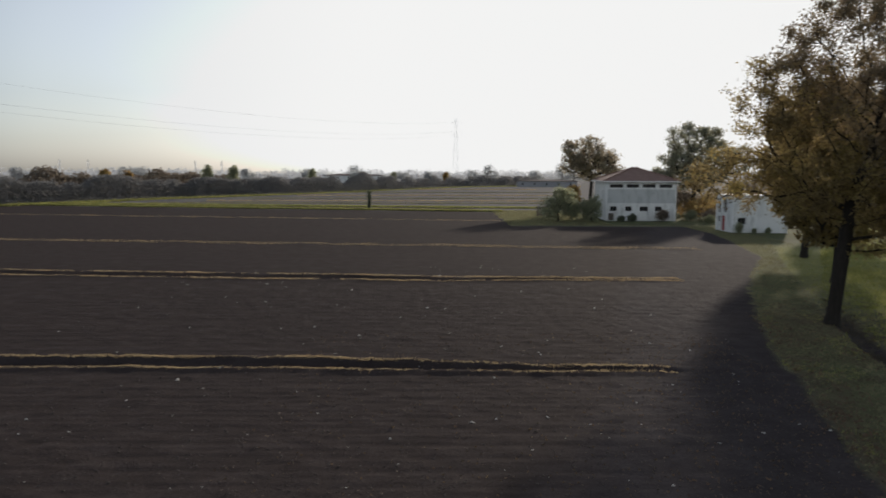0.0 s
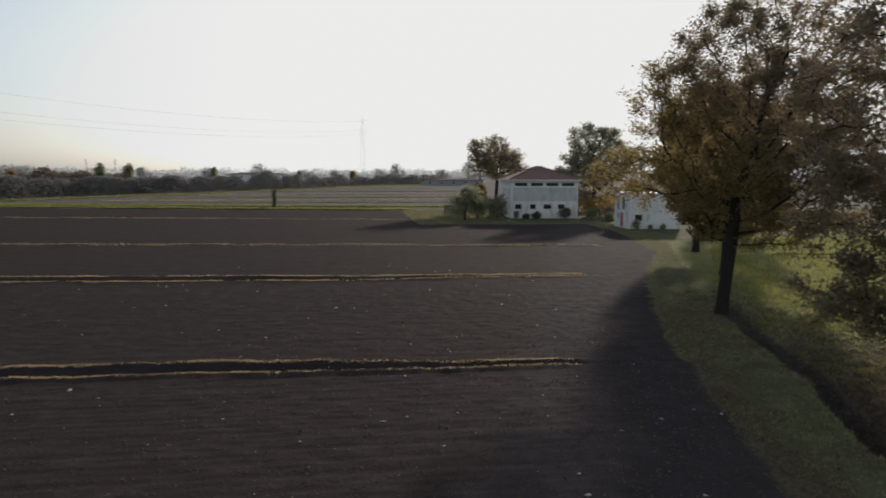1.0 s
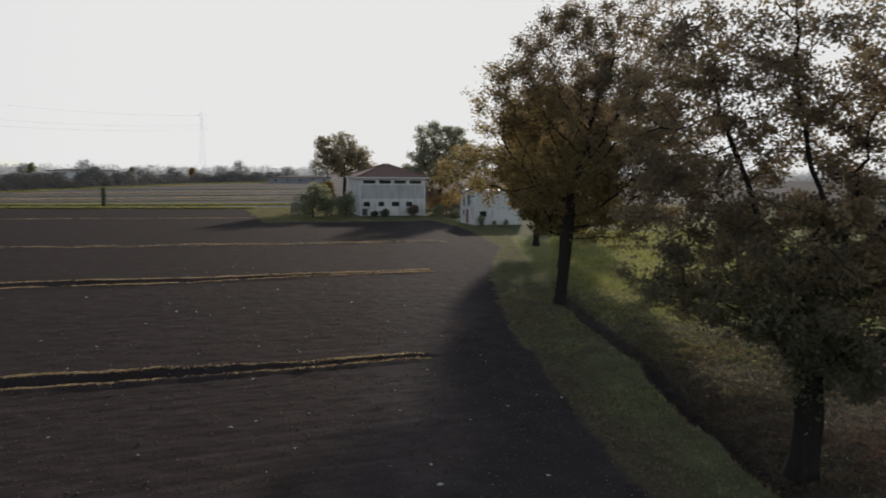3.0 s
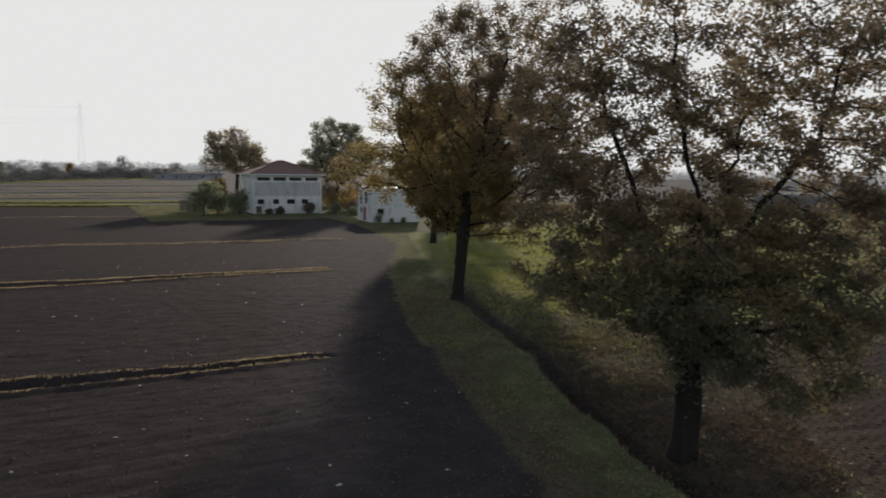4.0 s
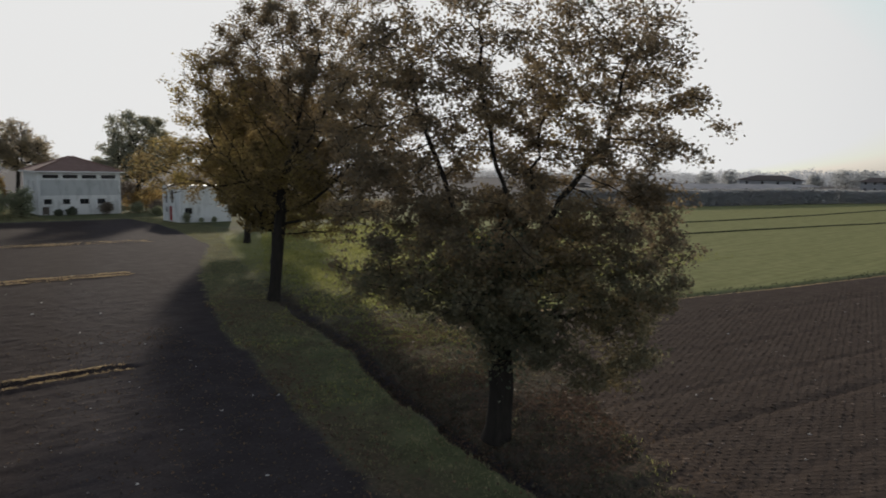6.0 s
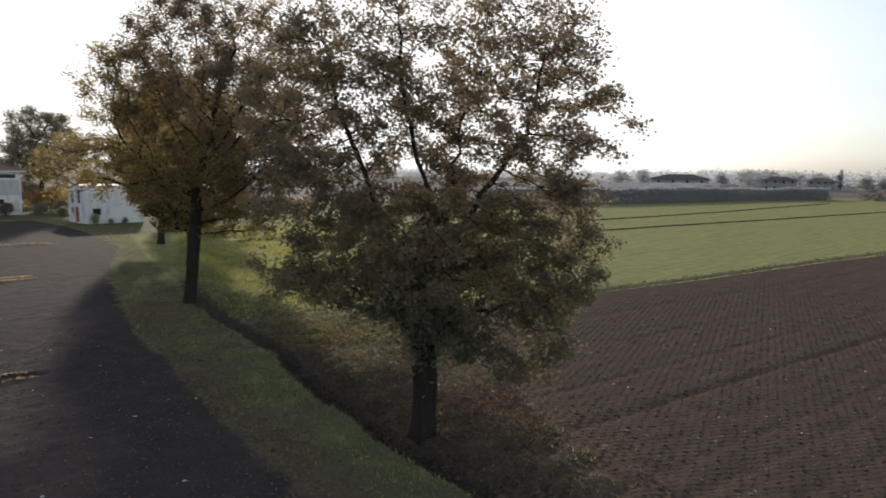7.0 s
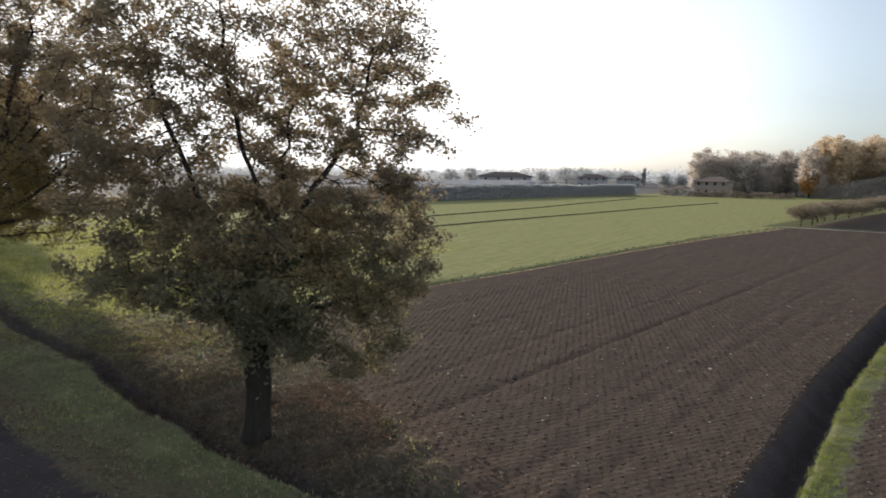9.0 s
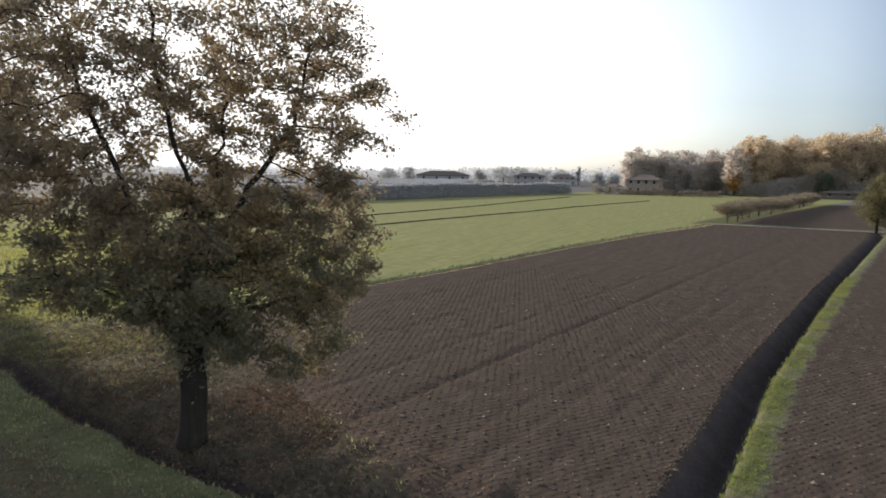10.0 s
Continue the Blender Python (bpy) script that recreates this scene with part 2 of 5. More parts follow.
M_ORANGE_LEAF = leaf_material("orange_leaves", ((0.15, (0.36, 0.20, 0.08)), (0.6, (0.50, 0.28, 0.10)), (0.95, (0.56, 0.36, 0.15))))
# much lighter than poplar leaves are: the wood's haze is in the colour
M_POPLAR = leaf_material("poplar_leaves_hazed", ((0.15, (0.55, 0.51, 0.48)), (0.5, (0.60, 0.54, 0.485)), (0.9, (0.65, 0.565, 0.475))), 0.6, 0.6)
# greyed towards blue, so the haze over the far hedge is painted on
M_HEDGE = leaf_material("hedge_leaves_hazed", ((0.15, (0.185, 0.185, 0.190)), (0.55, (0.215, 0.213, 0.212)), (0.92, (0.255, 0.245, 0.225))), 0.55, 0.75)
M_HEDGE_BROWN = leaf_material("hedge_twigs_brown", ((0.15, (0.15, 0.12, 0.10)), (0.55, (0.24, 0.20, 0.16)), (0.92, (0.33, 0.28, 0.20))), 0.45)
# pale blue-grey in place of leaf colour: distance haze is painted in
M_FAR = leaf_material("far_woods_hazed", ((0.15, (0.58, 0.60, 0.63)), (0.6, (0.62, 0.635, 0.655)), (0.95, (0.66, 0.66, 0.655))), 0.5, 0.7)
M_GRASS = leaf_material("grass_blades", ((0.1, (0.175, 0.140, 0.103)), (0.35, (0.230, 0.212, 0.126)), (0.6, (0.250, 0.245, 0.132)), (0.92, (0.40, 0.345, 0.205))), 0.5, 0.65)
M_WEED = leaf_material("dark_weeds", ((0.1, (0.044, 0.050, 0.034)), (0.5, (0.080, 0.090, 0.054)), (0.95, (0.125, 0.122, 0.080))), 0.15, 0.6)
M_GRASS_BRIGHT = leaf_material("young_grass_blades", ((0.1, (0.18, 0.19, 0.064)), (0.55, (0.29, 0.30, 0.104)), (0.95, (0.42, 0.385, 0.16))), 0.68)
M_GRASS_STRIP = leaf_material("ditch_strip_grass", ((0.1, (0.13, 0.155, 0.045)), (0.55, (0.215, 0.245, 0.070)), (0.95, (0.33, 0.31, 0.11))), 0.45, 0.6)
M_STRAW = leaf_material("dry_grass_blades", ((0.1, (0.28, 0.21, 0.13)), (0.55, (0.48, 0.37, 0.22)), (0.95, (0.62, 0.50, 0.31))), 0.7)
M_WALL = plaster_material("white_plaster", (0.72, 0.72, 0.70), (0.50, 0.50, 0.48))
M_ROOF = tile_material("terracotta_roof", (0.21, 0.125, 0.10), (0.31, 0.20, 0.165))
M_RED = plain_material("red_paint", (0.26, 0.03, 0.03), (0.36, 0.06, 0.05), 2.0, 0.55)
M_TRIM = plain_material("white_trim", (0.70, 0.70, 0.69), (0.80, 0.80, 0.79), 2.0, 0.6)
M_WOOD = plain_material("grey_wood", (0.09, 0.075, 0.06), (0.16, 0.135, 0.11))
M_STONE = plain_material("pale_stone", (0.35, 0.33, 0.30), (0.55, 0.53, 0.50))
M_CLOD = plain_material("soil_clods", (0.040, 0.032, 0.030), (0.105, 0.088, 0.080), 5.0, 0.95)
# lighter than bare steel: glare round the far pylons is in the colour
M_STEEL = plain_material("pale_steel", (0.78, 0.78, 0.78), (0.88, 0.88, 0.88), 2.0, 0.6)
M_NET_HAZE = plain_material("netting_and_haze_grey", (0.24, 0.24, 0.25), (0.32, 0.32, 0.33), 0.3, 0.85)
M_BRICK = plain_material("weathered_render", (0.216, 0.176, 0.152), (0.288, 0.240, 0.208), 0.8)
M_CLOD_R = clod_material("brown_soil_clods", ((0.1, (0.066, 0.0505, 0.0415)), (0.7, (0.105, 0.082, 0.067)), (0.95, (0.15, 0.120, 0.100)), (1.0, (0.26, 0.21, 0.18))))
# the grey of these twigs is distance haze put into the colour
M_ORCHARD_HAZE = leaf_material("orchard_twigs_hazed", ((0.15, (0.353, 0.357, 0.365)), (0.55, (0.387, 0.389, 0.396)), (0.92, (0.430, 0.421, 0.413))), 0.5)
M_BRAMBLE = leaf_material("bramble_leaves", ((0.12, (0.062, 0.056, 0.042)), (0.45, (0.095, 0.086, 0.060)), (0.72, (0.132, 0.108, 0.076)), (0.95, (0.20, 0.135, 0.090))), 0.25, 0.6)
# both undergrowth tones are lifted to show haze at the foot of the woods
M_WOOD_HAZE = leaf_material("far_undergrowth_hazed", ((0.15, (0.46, 0.475, 0.51)), (0.55, (0.50, 0.51, 0.54)), (0.92, (0.54, 0.54, 0.55))), 0.5)
M_WOOD_BROWN = leaf_material("far_undergrowth_brown_hazed", ((0.15, (0.50, 0.48, 0.46)), (0.55, (0.57, 0.52, 0.47)), (0.92, (0.62, 0.545, 0.46))), 0.6)
M_POLLARD = leaf_material("pollard_twigs", ((0.15, (0.15, 0.125, 0.10)), (0.55, (0.22, 0.185, 0.135)), (0.92, (0.29, 0.245, 0.165))), 0.6)
M_OLIVE_LEAF = leaf_material("olive_autumn_leaves", ((0.15, (0.12, 0.12, 0.065)), (0.5, (0.17, 0.16, 0.085)), (0.9, (0.25, 0.205, 0.105))), 0.5, 0.6)
M_TRACK = plain_material("pale_track", (0.20, 0.185, 0.15), (0.30, 0.275, 0.225), 1.5, 0.95)
M_LITTER = leaf_material("fallen_leaf_litter", ((0.12, (0.10, 0.078, 0.060)), (0.5, (0.135, 0.098, 0.072)), (0.8, (0.18, 0.125, 0.085)), (0.97, (0.32, 0.23, 0.13))), 0.3, 0.3)
M_LITTER_RED = leaf_material("red_brown_leaf_litter", ((0.12, (0.105, 0.072, 0.055)), (0.5, (0.150, 0.098, 0.070)), (0.8, (0.195, 0.125, 0.085)), (0.97, (0.30, 0.20, 0.12))), 0.3, 0.4)
# gold leaves, lightened with the same painted haze
M_POPLAR_GOLD = leaf_material("golden_poplar_leaves_hazed", ((0.15, (0.56, 0.485, 0.39)), (0.5, (0.615, 0.505, 0.365)), (0.9, (0.67, 0.52, 0.325))), 0.6, 0.6)
# leaf tone washed to grey-green to hold the haze
M_FAR_TREE = leaf_material("far_tree_leaves_hazed", ((0.15, (0.43, 0.445, 0.455)), (0.55, (0.48, 0.49, 0.49)), (0.92, (0.53, 0.52, 0.49))), 0.5, 0.6)
# oak leaves lightened for the haze in front of the barn trees
M_OAK_HAZED = leaf_material("oak_leaves_hazed", ((0.12, (0.24, 0.215, 0.17)), (0.42, (0.33, 0.285, 0.21)), (0.62, (0.42, 0.35, 0.24)), (0.9, (0.44, 0.39, 0.25))), 0.66, 0.5)
M_OAK_HAZED_GREEN = leaf_material("oak_leaves_hazed_green", ((0.12, (0.21, 0.22, 0.18)), (0.42, (0.28, 0.285, 0.215)), (0.62, (0.34, 0.33, 0.235)), (0.9, (0.40, 0.36, 0.24))), 0.64, 0.5)

# ---- the ground: one sheet, fine near the camera, out to the horizon ----
EDGE_Y = (-60, 0, 13, 15, 17, 19.5, 23, 26, 29, 36, 40, 49, 54, 64, 67, 84, 95, 110)
EDGE_X = (3, 8, 9.9, 10.5, 10.9, 11.6, 12.5, 13.4, 14.0, 16.4, 17.8, 21.3, 23.6, 28.8, 30.2, 34, 35.5, 36)
BANK_Y = (-60, 0, 10.9, 13.7, 16.1, 19.6, 24.3, 27.1, 31.9, 36.5, 60, 90)
BANK_X = (6, 10.6, 12.7, 13.4, 14.0, 15.2, 17.0, 17.7, 18.9, 20.4, 29, 41)
RDITCH_X = (-40, 10, 17.5, 28.5, 53.2, 108.5, 116)
RDITCH_Y = (10, 2.6, 1.4, 0.0, -4.6, -16.0, -17.6)
BORDER_X = (12, 24, 41.3, 49.5, 71, 94, 116.3, 260)
BORDER_Y = (34, 27, 22.4, 20.4, 16.3, 10.9, 4.3, -32)


# the two green lines of the far track: y at x = 0, and the slope
TRACK_LOW, TRACK_HIGH = (148.6, -0.19), (163.0, -0.12)


SHADE_Y = (-20, 10, 20, 28, 52, 76, 106)
SHADE_X = (-11, 0.5, 4.0, 6.5, 13.5, 22.0, 30.0)


def furrow_y(k, x):
    """The middle of the k-th cross ditch of the dark field."""
    return (28.2 - 0.8 * sstep(-7, 4, x), 51.5 + 0.072 * np.maximum(-x, 0), 75.6 - 0.1 * x, 117.9 - 0.14 * x)[k]


FURROW_END = (9.0, 17.5, 26.5, 9.5)


def furrow_half(k, x):
    """Half the width of the k-th cross ditch; the first two narrow towards their ends."""
    return (0.78 - 0.42 * sstep(-5, 8, x), 1.2 - 0.75 * sstep(-8, 15, x), 0.6 + 0 * x, 0.6 + 0 * x)[k]



def zones(x, y):
    """How much of each kind of ground lies at x, y: arrays from 0 to 1, and the height."""
    wob = 0.25 * vnoise(x * 1.3, y * 1.3, 3) + 0.12 * vnoise(x * 4.1, y * 4.1, 4)
    edge = x - np.interp(y, EDGE_Y, EDGE_X) + wob
    bank = x - np.interp(y, BANK_Y, BANK_X)
    rd = y - np.interp(x, RDITCH_X, RDITCH_Y)
    bd = y - np.interp(x, BORDER_X, BORDER_Y)
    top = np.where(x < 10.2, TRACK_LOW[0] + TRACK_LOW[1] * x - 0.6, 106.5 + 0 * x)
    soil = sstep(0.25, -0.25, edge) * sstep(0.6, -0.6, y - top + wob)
    soil = soil * sstep(-260, -250, x)
    strip = sstep(-0.25, 0.25, edge) * sstep(0.3, -0.3, bank) * sstep(112, 108, y)
    right = sstep(-0.2, 0.2, bank - 1.2)
    litter_edge = 15.0 + 0.72 * np.maximum(y - 7.4, -30) + 0.8 * wob
    soil_r = right * sstep(-0.3, 0.3, x - litter_edge) * sstep(0.2, -0.2, bd + 0.4 * wob) * sstep(-0.3, -0.05, rd) * sstep(113.8, 113.2, x - 0.2 * (y + 16))
    soil_r = np.maximum(soil_r, sstep(-1.9, -2.3, rd + 0.5 * wob) * sstep(12, 14, x) * sstep(210, 200, x))
    soil_r = np.maximum(soil_r, sstep(115.5, 116.2, x - 0.2 * (y + 16)) * sstep(218, 214, x) * sstep(-1.2, -1.8, y - 2.4 + 0.2 * (x - 120)) * sstep(-60, -50, y))
    crop = sstep(-0.3, 0.3, bank) * sstep(-0.1, 0.3, bd) * sstep(17, 30, x + 0.5 * wob) * sstep(300, 290, x) * sstep(-0.5, 0.5, 92 - 0.2 * (x - 130) - y)
    crop = np.where(x < 60, crop * sstep(90, 70, y), crop)
    grass = strip + sstep(-0.3, 0.3, bank) * sstep(0.3, -0.3, x - litter_edge) * sstep(0.3, -0.3, bd) + sstep(-1.0, -1.2, rd) * sstep(-2.3, -1.9, rd + 0.5 * wob) * sstep(5, 9, x) * sstep(140, 120, x)
    grass = grass + sstep(106, 107, y + wob) * sstep(9.8, 10.6, x + wob) * sstep(152, 148, y) * sstep(120, 90, x)
    soil_r = np.maximum(soil_r, sstep(0.6, 1.4, y - TRACK_LOW[0] - TRACK_LOW[1] * x) * sstep(-0.6, -1.6, y - TRACK_HIGH[0] - TRACK_HIGH[1] * x) * sstep(9, 5, x) * sstep(-115, -110, x))
    grass = grass + sstep(113, 113.6, x - 0.2 * (y + 16)) * sstep(116.2, 115.6, x - 0.2 * (y + 16)) * sstep(7, 5, y) * sstep(-19, -17, y)
    grass = grass + sstep(-1.5, -0.8, y - 2.4 + 0.2 * (x - 120)) * sstep(5.0, 4.0, y - 2.4 + 0.2 * (x - 120)) * sstep(115, 117, x) * sstep(225, 215, x)
    grass = grass + sstep(-0.25, 0.25, edge) * sstep(62, 72, y) * sstep(150, 146, y) * sstep(150, 120, x) * (1 - np.clip(crop, 0, 1))
    grass = grass + sstep(-0.25, 0.25, edge) * np.clip(1 - soil - soil_r - crop - grass, 0, 1) * sstep(112, 108, y) * sstep(90, 60, x) * sstep(0.0, 0.6, rd)
    grass = np.clip(grass, 0, 1)
    gully = sstep(-0.05, 0.1, bank) * sstep(1.5, 0.9, bank) * sstep(44, 37, y)
    gully = gully + sstep(0.05, -0.15, rd) * sstep(-1.3, -1.1, rd) * sstep(9, 12, x) * sstep(114, 111, x)
    soil = np.clip(soil + gully, 0, 1)
    grass, crop = grass * (1 - np.clip(gully, 0, 1)), crop * (1 - np.clip(gully, 0, 1))
    rough = 0.65 * right * sstep(20, 14, y) * grass * sstep(2.5, 0.5, rd * 0 + np.abs(x - litter_edge) - 6)
    soil, grass = np.maximum(soil, rough), grass - rough
    litter = 0.75 * right * sstep(3.5, -0.5, x - litter_edge) * sstep(34, 22, y) + 0.8 * strip * sstep(40, 18, y) * sstep(2.4, 0.1, edge)
    litter = litter + 0.8 * grass * np.exp(-((x - 23.5) ** 2 + (y - 34.5) ** 2) / 55.0)
    litter = np.clip(litter, 0, 1) * sstep(-0.3, 0.3, x)
    # the strip between furrow ends and verge: soil tone lifted against the oaks' shade
    shade_band = soil * sstep(-1.5, 2.0, x - np.interp(y, SHADE_Y, SHADE_X) + 2.0 * wob + 1.2 * vnoise(x * 0.15, y * 0.15, 31)) * sstep(118, 104, y)
    # heights
    z = 0.03 * vnoise(x * 0.13, y * 0.13, 5)
    clod = 0.034 * vnoise(x * 1.7, y * 2.2, 6) + 0.034 * vnoise(x * 4.0, y * 4.6, 7)
    rows = 0.008 * np.sin(y * 2 * math.pi / 0.95 + 0.8 * vnoise(x * 0.2, y * 0.2, 8))
    rows_r = 0.006 * np.sin((y + 0.2 * x) * 2 * math.pi / 0.8 + 0.5 * vnoise(x * 0.2, y * 0.2, 9))
    near = sstep(90, 40, np.hypot(x, y))
    z = z + near * soil * (0.7 * clod + 0.8 * rows) + near * soil_r * (0.55 * clod + rows_r) + near * grass * 0.6 * clod
    for k in range(4):
        d = y - furrow_y(k, x) - 0.12 * vnoise(x * 0.8, 0 * y, 11 + k)
        a = np.clip(np.abs(d) / furrow_half(k, x), 0, 3)
        cut = -0.2 * sstep(0.95, 0.35, a) + 0.12 * np.exp(-((a - 1.1) / 0.3) ** 2)
        z = z + cut * sstep(FURROW_END[k] + 1.2, FURROW_END[k] - 1.0, x)
    k = bank - 0.25 * vnoise(x * 0.5, y * 0.5, 21)
    z = z + np.interp(k, (-0.1, 0.25, 0.65, 1.2, 2.4, 4.0, 7.0), (0, -0.55, -0.68, -0.42, -0.1, 0.06, 0)) * (0.35 * sstep(50, 38, y) + 0.65 * sstep(25, 22.5, y)) * sstep(-50, -40, y)
    z = z + 0.10 * sstep(0.2, 1.0, k) * sstep(5, 2.5, k) * sstep(60, 40, y) * vnoise(x * 1.6, y * 1.6, 22)
    z = z + np.interp(rd, (-1.4, -1.22, -1.08, -0.95, -0.55, -0.1), (0, -0.5, -0.72, -0.72, -0.36, 0)) * sstep(9, 13, x) * sstep(113, 110, x)
    for v0, w, deep in ((13.9, 0.16, 0.09), (16.8, 0.18, 0.045), (10.5, 0.15, 0.045), (9.2, 0.15, 0.04), (7.6, 0.18, 0.03), (25.0, 0.26, 0.05), (20.5, 0.22, 0.03)):
        z = z - deep * np.exp(-((y + 0.2 * x - v0) / w) ** 2) * soil_r
    lip = sstep(-0.4, -0.2, bd) * sstep(0.25, 0.1, bd) * sstep(30, 36, x) * sstep(120, 110, x)
    crop, grass, soil = crop * (1 - lip), grass * (1 - lip), np.maximum(soil, lip)
    z = z - 0.34 * np.exp(-((bd + 0.1) / 0.32) ** 2) * sstep(30, 36, x) * sstep(120, 110, x)
    return z, soil, soil_r, crop, grass, litter, shade_band


def stops_for(lo, a, b, hi, step, grow):
    """Coordinates: even steps from a to b, growing ones out to lo and hi."""
    inner = list(np.arange(a, b + step * 0.5, step))
    s, v = step, inner[-1]
    right = []
    while v < hi:
        s *= grow
        v += s
        right.append(v)
    s, v = step, inner[0]
    left = []
    while v > lo:
        s *= grow
        v -= s
        left.append(v)
    return np.array(left[::-1] + inner + right)


def build_ground():
    gx = stops_for(-4600, -18, 40, 4600, 0.19, 1.036)
    gy = stops_for(-4600, -14, 42, 4600, 0.17, 1.036)
    x, y = np.meshgrid(gx, gy)
    z, *masks = zones(x, y)
    nx, ny = len(gx), len(gy)
    idx = np.arange(nx * ny).reshape(ny, nx)
    faces = np.stack([idx[:-1, :-1], idx[:-1, 1:], idx[1:, 1:], idx[1:, :-1]], -1).reshape(-1, 4)
    me = mesh_from("ground", np.stack([x, y, z], -1).reshape(-1, 3), faces, smooth=True)
    for nm, m in zip(("soil", "soil_r", "crop", "grass", "litter", "shade_band"), masks):
        a = me.attributes.new(nm, "FLOAT", "POINT")
        a.data.foreach_set("value", m.astype(np.float32).ravel())
    ob = mesh_part("ground", me, M_GROUND)
    return tagged(ob, "flat farmland with dark ploughed soil, ditches and grass", "ground", kind="structure")


ground = build_ground()


def height(x, y):
    return zones(np.atleast_1d(np.float64(x)), np.atleast_1d(np.float64(y)))[0]


rng = np.random.default_rng(7)


# ---- scatter: blades, clods, leaves ----
def blades(name, pts, tall, wide, mat, label, lean=0.45, per=5):
    """Tufts of narrow blades rooted at pts; one joined mesh."""
    n = len(pts) * per
    p = np.repeat(pts, per, 0) + np.c_[rng.normal(0, 0.05, (n, 2)), np.zeros(n)]
    a = rng.uniform(0, 2 * math.pi, n)
    h = tall * rng.uniform(0.5, 1.15, n)
    w = wide * rng.uniform(0.6, 1.2, n)
    side = np.c_[np.cos(a), np.sin(a), np.zeros(n)] * w[:, None]
    b = a + rng.normal(1.57, 0.5, n)
    tip = p + np.c_[np.cos(b) * lean * h, np.sin(b) * lean * h, h] * rng.uniform(0.7, 1.2, (n, 1))
    v = np.stack([p - side - [0, 0, 0.03], p + side - [0, 0, 0.03], tip], 1).reshape(-1, 3)
    me = mesh_from(name, v, np.arange(3 * n).reshape(-1, 3))
    return tagged(mesh_part(name, me, mat), label, "grass", kind="stuff")


def leaf_cloud(centers, spread, size, flat=1.0, droop=0.0):
    """Vertices and faces of folded leaves, one round each centre."""
    n = len(centers)
    c = centers + np.clip(rng.normal(0, 1, (n, 3)), -2, 2) * spread * np.array([1, 1, flat])
    u = rng.normal(0, 1, (n, 3))
    u[:, 2] -= droop
    u /= np.linalg.norm(u, axis=1, keepdims=True)
    r = rng.normal(0, 1, (n, 3))
    w = np.cross(u, r)
    w /= np.linalg.norm(w, axis=1, keepdims=True) + 1e-9
    k = np.cross(u, w)
    s = (size * rng.uniform(0.65, 1.3, n))[:, None]
    v = np.stack([c - u * s * 0.5, c + w * s * 0.36 + k * s * 0.10 + u * s * 0.08, c + u * s * 0.55, c - w * s * 0.36 + k * s * 0.10 + u * s * 0.08], 1).reshape(-1, 3)
    q = np.arange(4 * n).reshape(-1, 4)
    f = np.concatenate([q[:, [0, 1, 2]], q[:, [0, 2, 3]]])
    return v, f


# ---- trees ----
def grow(trunk, lobes, count, step, reach=3.0, kill=0.55, seed=1, rounds=70, forks=()):
    """Limbs that grow towards points strewn in the lobes of a crown. Returns nodes, parents."""
    g = np.random.default_rng(seed)
    vol = np.array([l[3] * l[4] * l[5] * (l[6] if len(l) > 6 else 1.0) for l in lobes])
    pick = g.choice(len(lobes), count, p=vol / vol.sum())
    d = g.normal(0, 1, (count, 3))
    d /= np.linalg.norm(d, axis=1, keepdims=True)
    d *= (g.uniform(0.12, 1.0, count) ** (1 / 2.4))[:, None]
    L = np.array([l[:6] for l in lobes])
    att = L[pick, :3] + d * L[pick, 3:6]
    nodes, par = [np.array(trunk[0], float)], [-1]
    for a, b in zip(trunk, trunk[1:]):
        a, b = np.array(a, float), np.array(b, float)
        m = max(1, int(np.linalg.norm(b - a) / step))
        for i in range(1, m + 1):
            nodes.append(a + (b - a) * i / m)
            par.append(len(nodes) - 2)
    first = len(nodes)
    for line in forks:
        at = int(np.argmin([np.linalg.norm(q - np.array(line[0])) for q in nodes]))
        a = nodes[at]
        for b in line[1:]:
            b = np.array(b, float)
            m = max(1, int(np.linalg.norm(b - a) / step))
            for i in range(1, m + 1):
                nodes.append(a + (b - a) * i / m + g.normal(0, 0.05, 3))
                par.append(at)
                at = len(nodes) - 1
            a = b
    alive = np.ones(count, bool)
    for r in range(rounds):
        if not alive.any():
            break
        N = np.array(nodes)
        A = att[alive]
        d2 = ((A[:, None, :] - N[None, :, :]) ** 2).sum(-1)
        near = d2.argmin(1)
        dist = np.sqrt(d2[np.arange(len(A)), near])
        ok = dist < (reach if r > 12 else 99)
        if not ok.any():
            break
        grown = 0
        for k in np.unique(near[ok]):
            if k < 2:
                continue
            sel = ok & (near == k)
            v = A[sel] - N[k]
            v = (v / (np.linalg.norm(v, axis=1, keepdims=True) + 1e-9)).mean(0)
            v = v + g.normal(0, 0.16, 3) + np.array([0, 0, 0.06])
            q = N[k] + v / (np.linalg.norm(v) + 1e-9) * step
            nodes.append(q)
            par.append(int(k))
            grown += 1
        N = np.array(nodes)
        ids = np.where(alive)[0]
        d2 = ((att[ids][:, None, :] - N[None, -grown:, :]) ** 2).sum(-1) if grown else np.full((len(ids), 1), 9.0)
        alive[ids[d2.min(1) < kill * kill]] = False
        if not grown:
            break
    return np.array(nodes), np.array(par), first


def limb_radii(nodes, par, base, tip, power=2.15):
    n = len(nodes)
    kids = [[] for _ in range(n)]
    for i, p in enumerate(par):
        if p >= 0:
            kids[p].append(i)
    acc = np.zeros(n)
    for i in range(n - 1, -1, -1):
        acc[i] = sum(acc[j] for j in kids[i]) if kids[i] else 1.0
    r = tip + (base - tip) * (acc / acc[0]) ** (1 / power)
    return r, kids


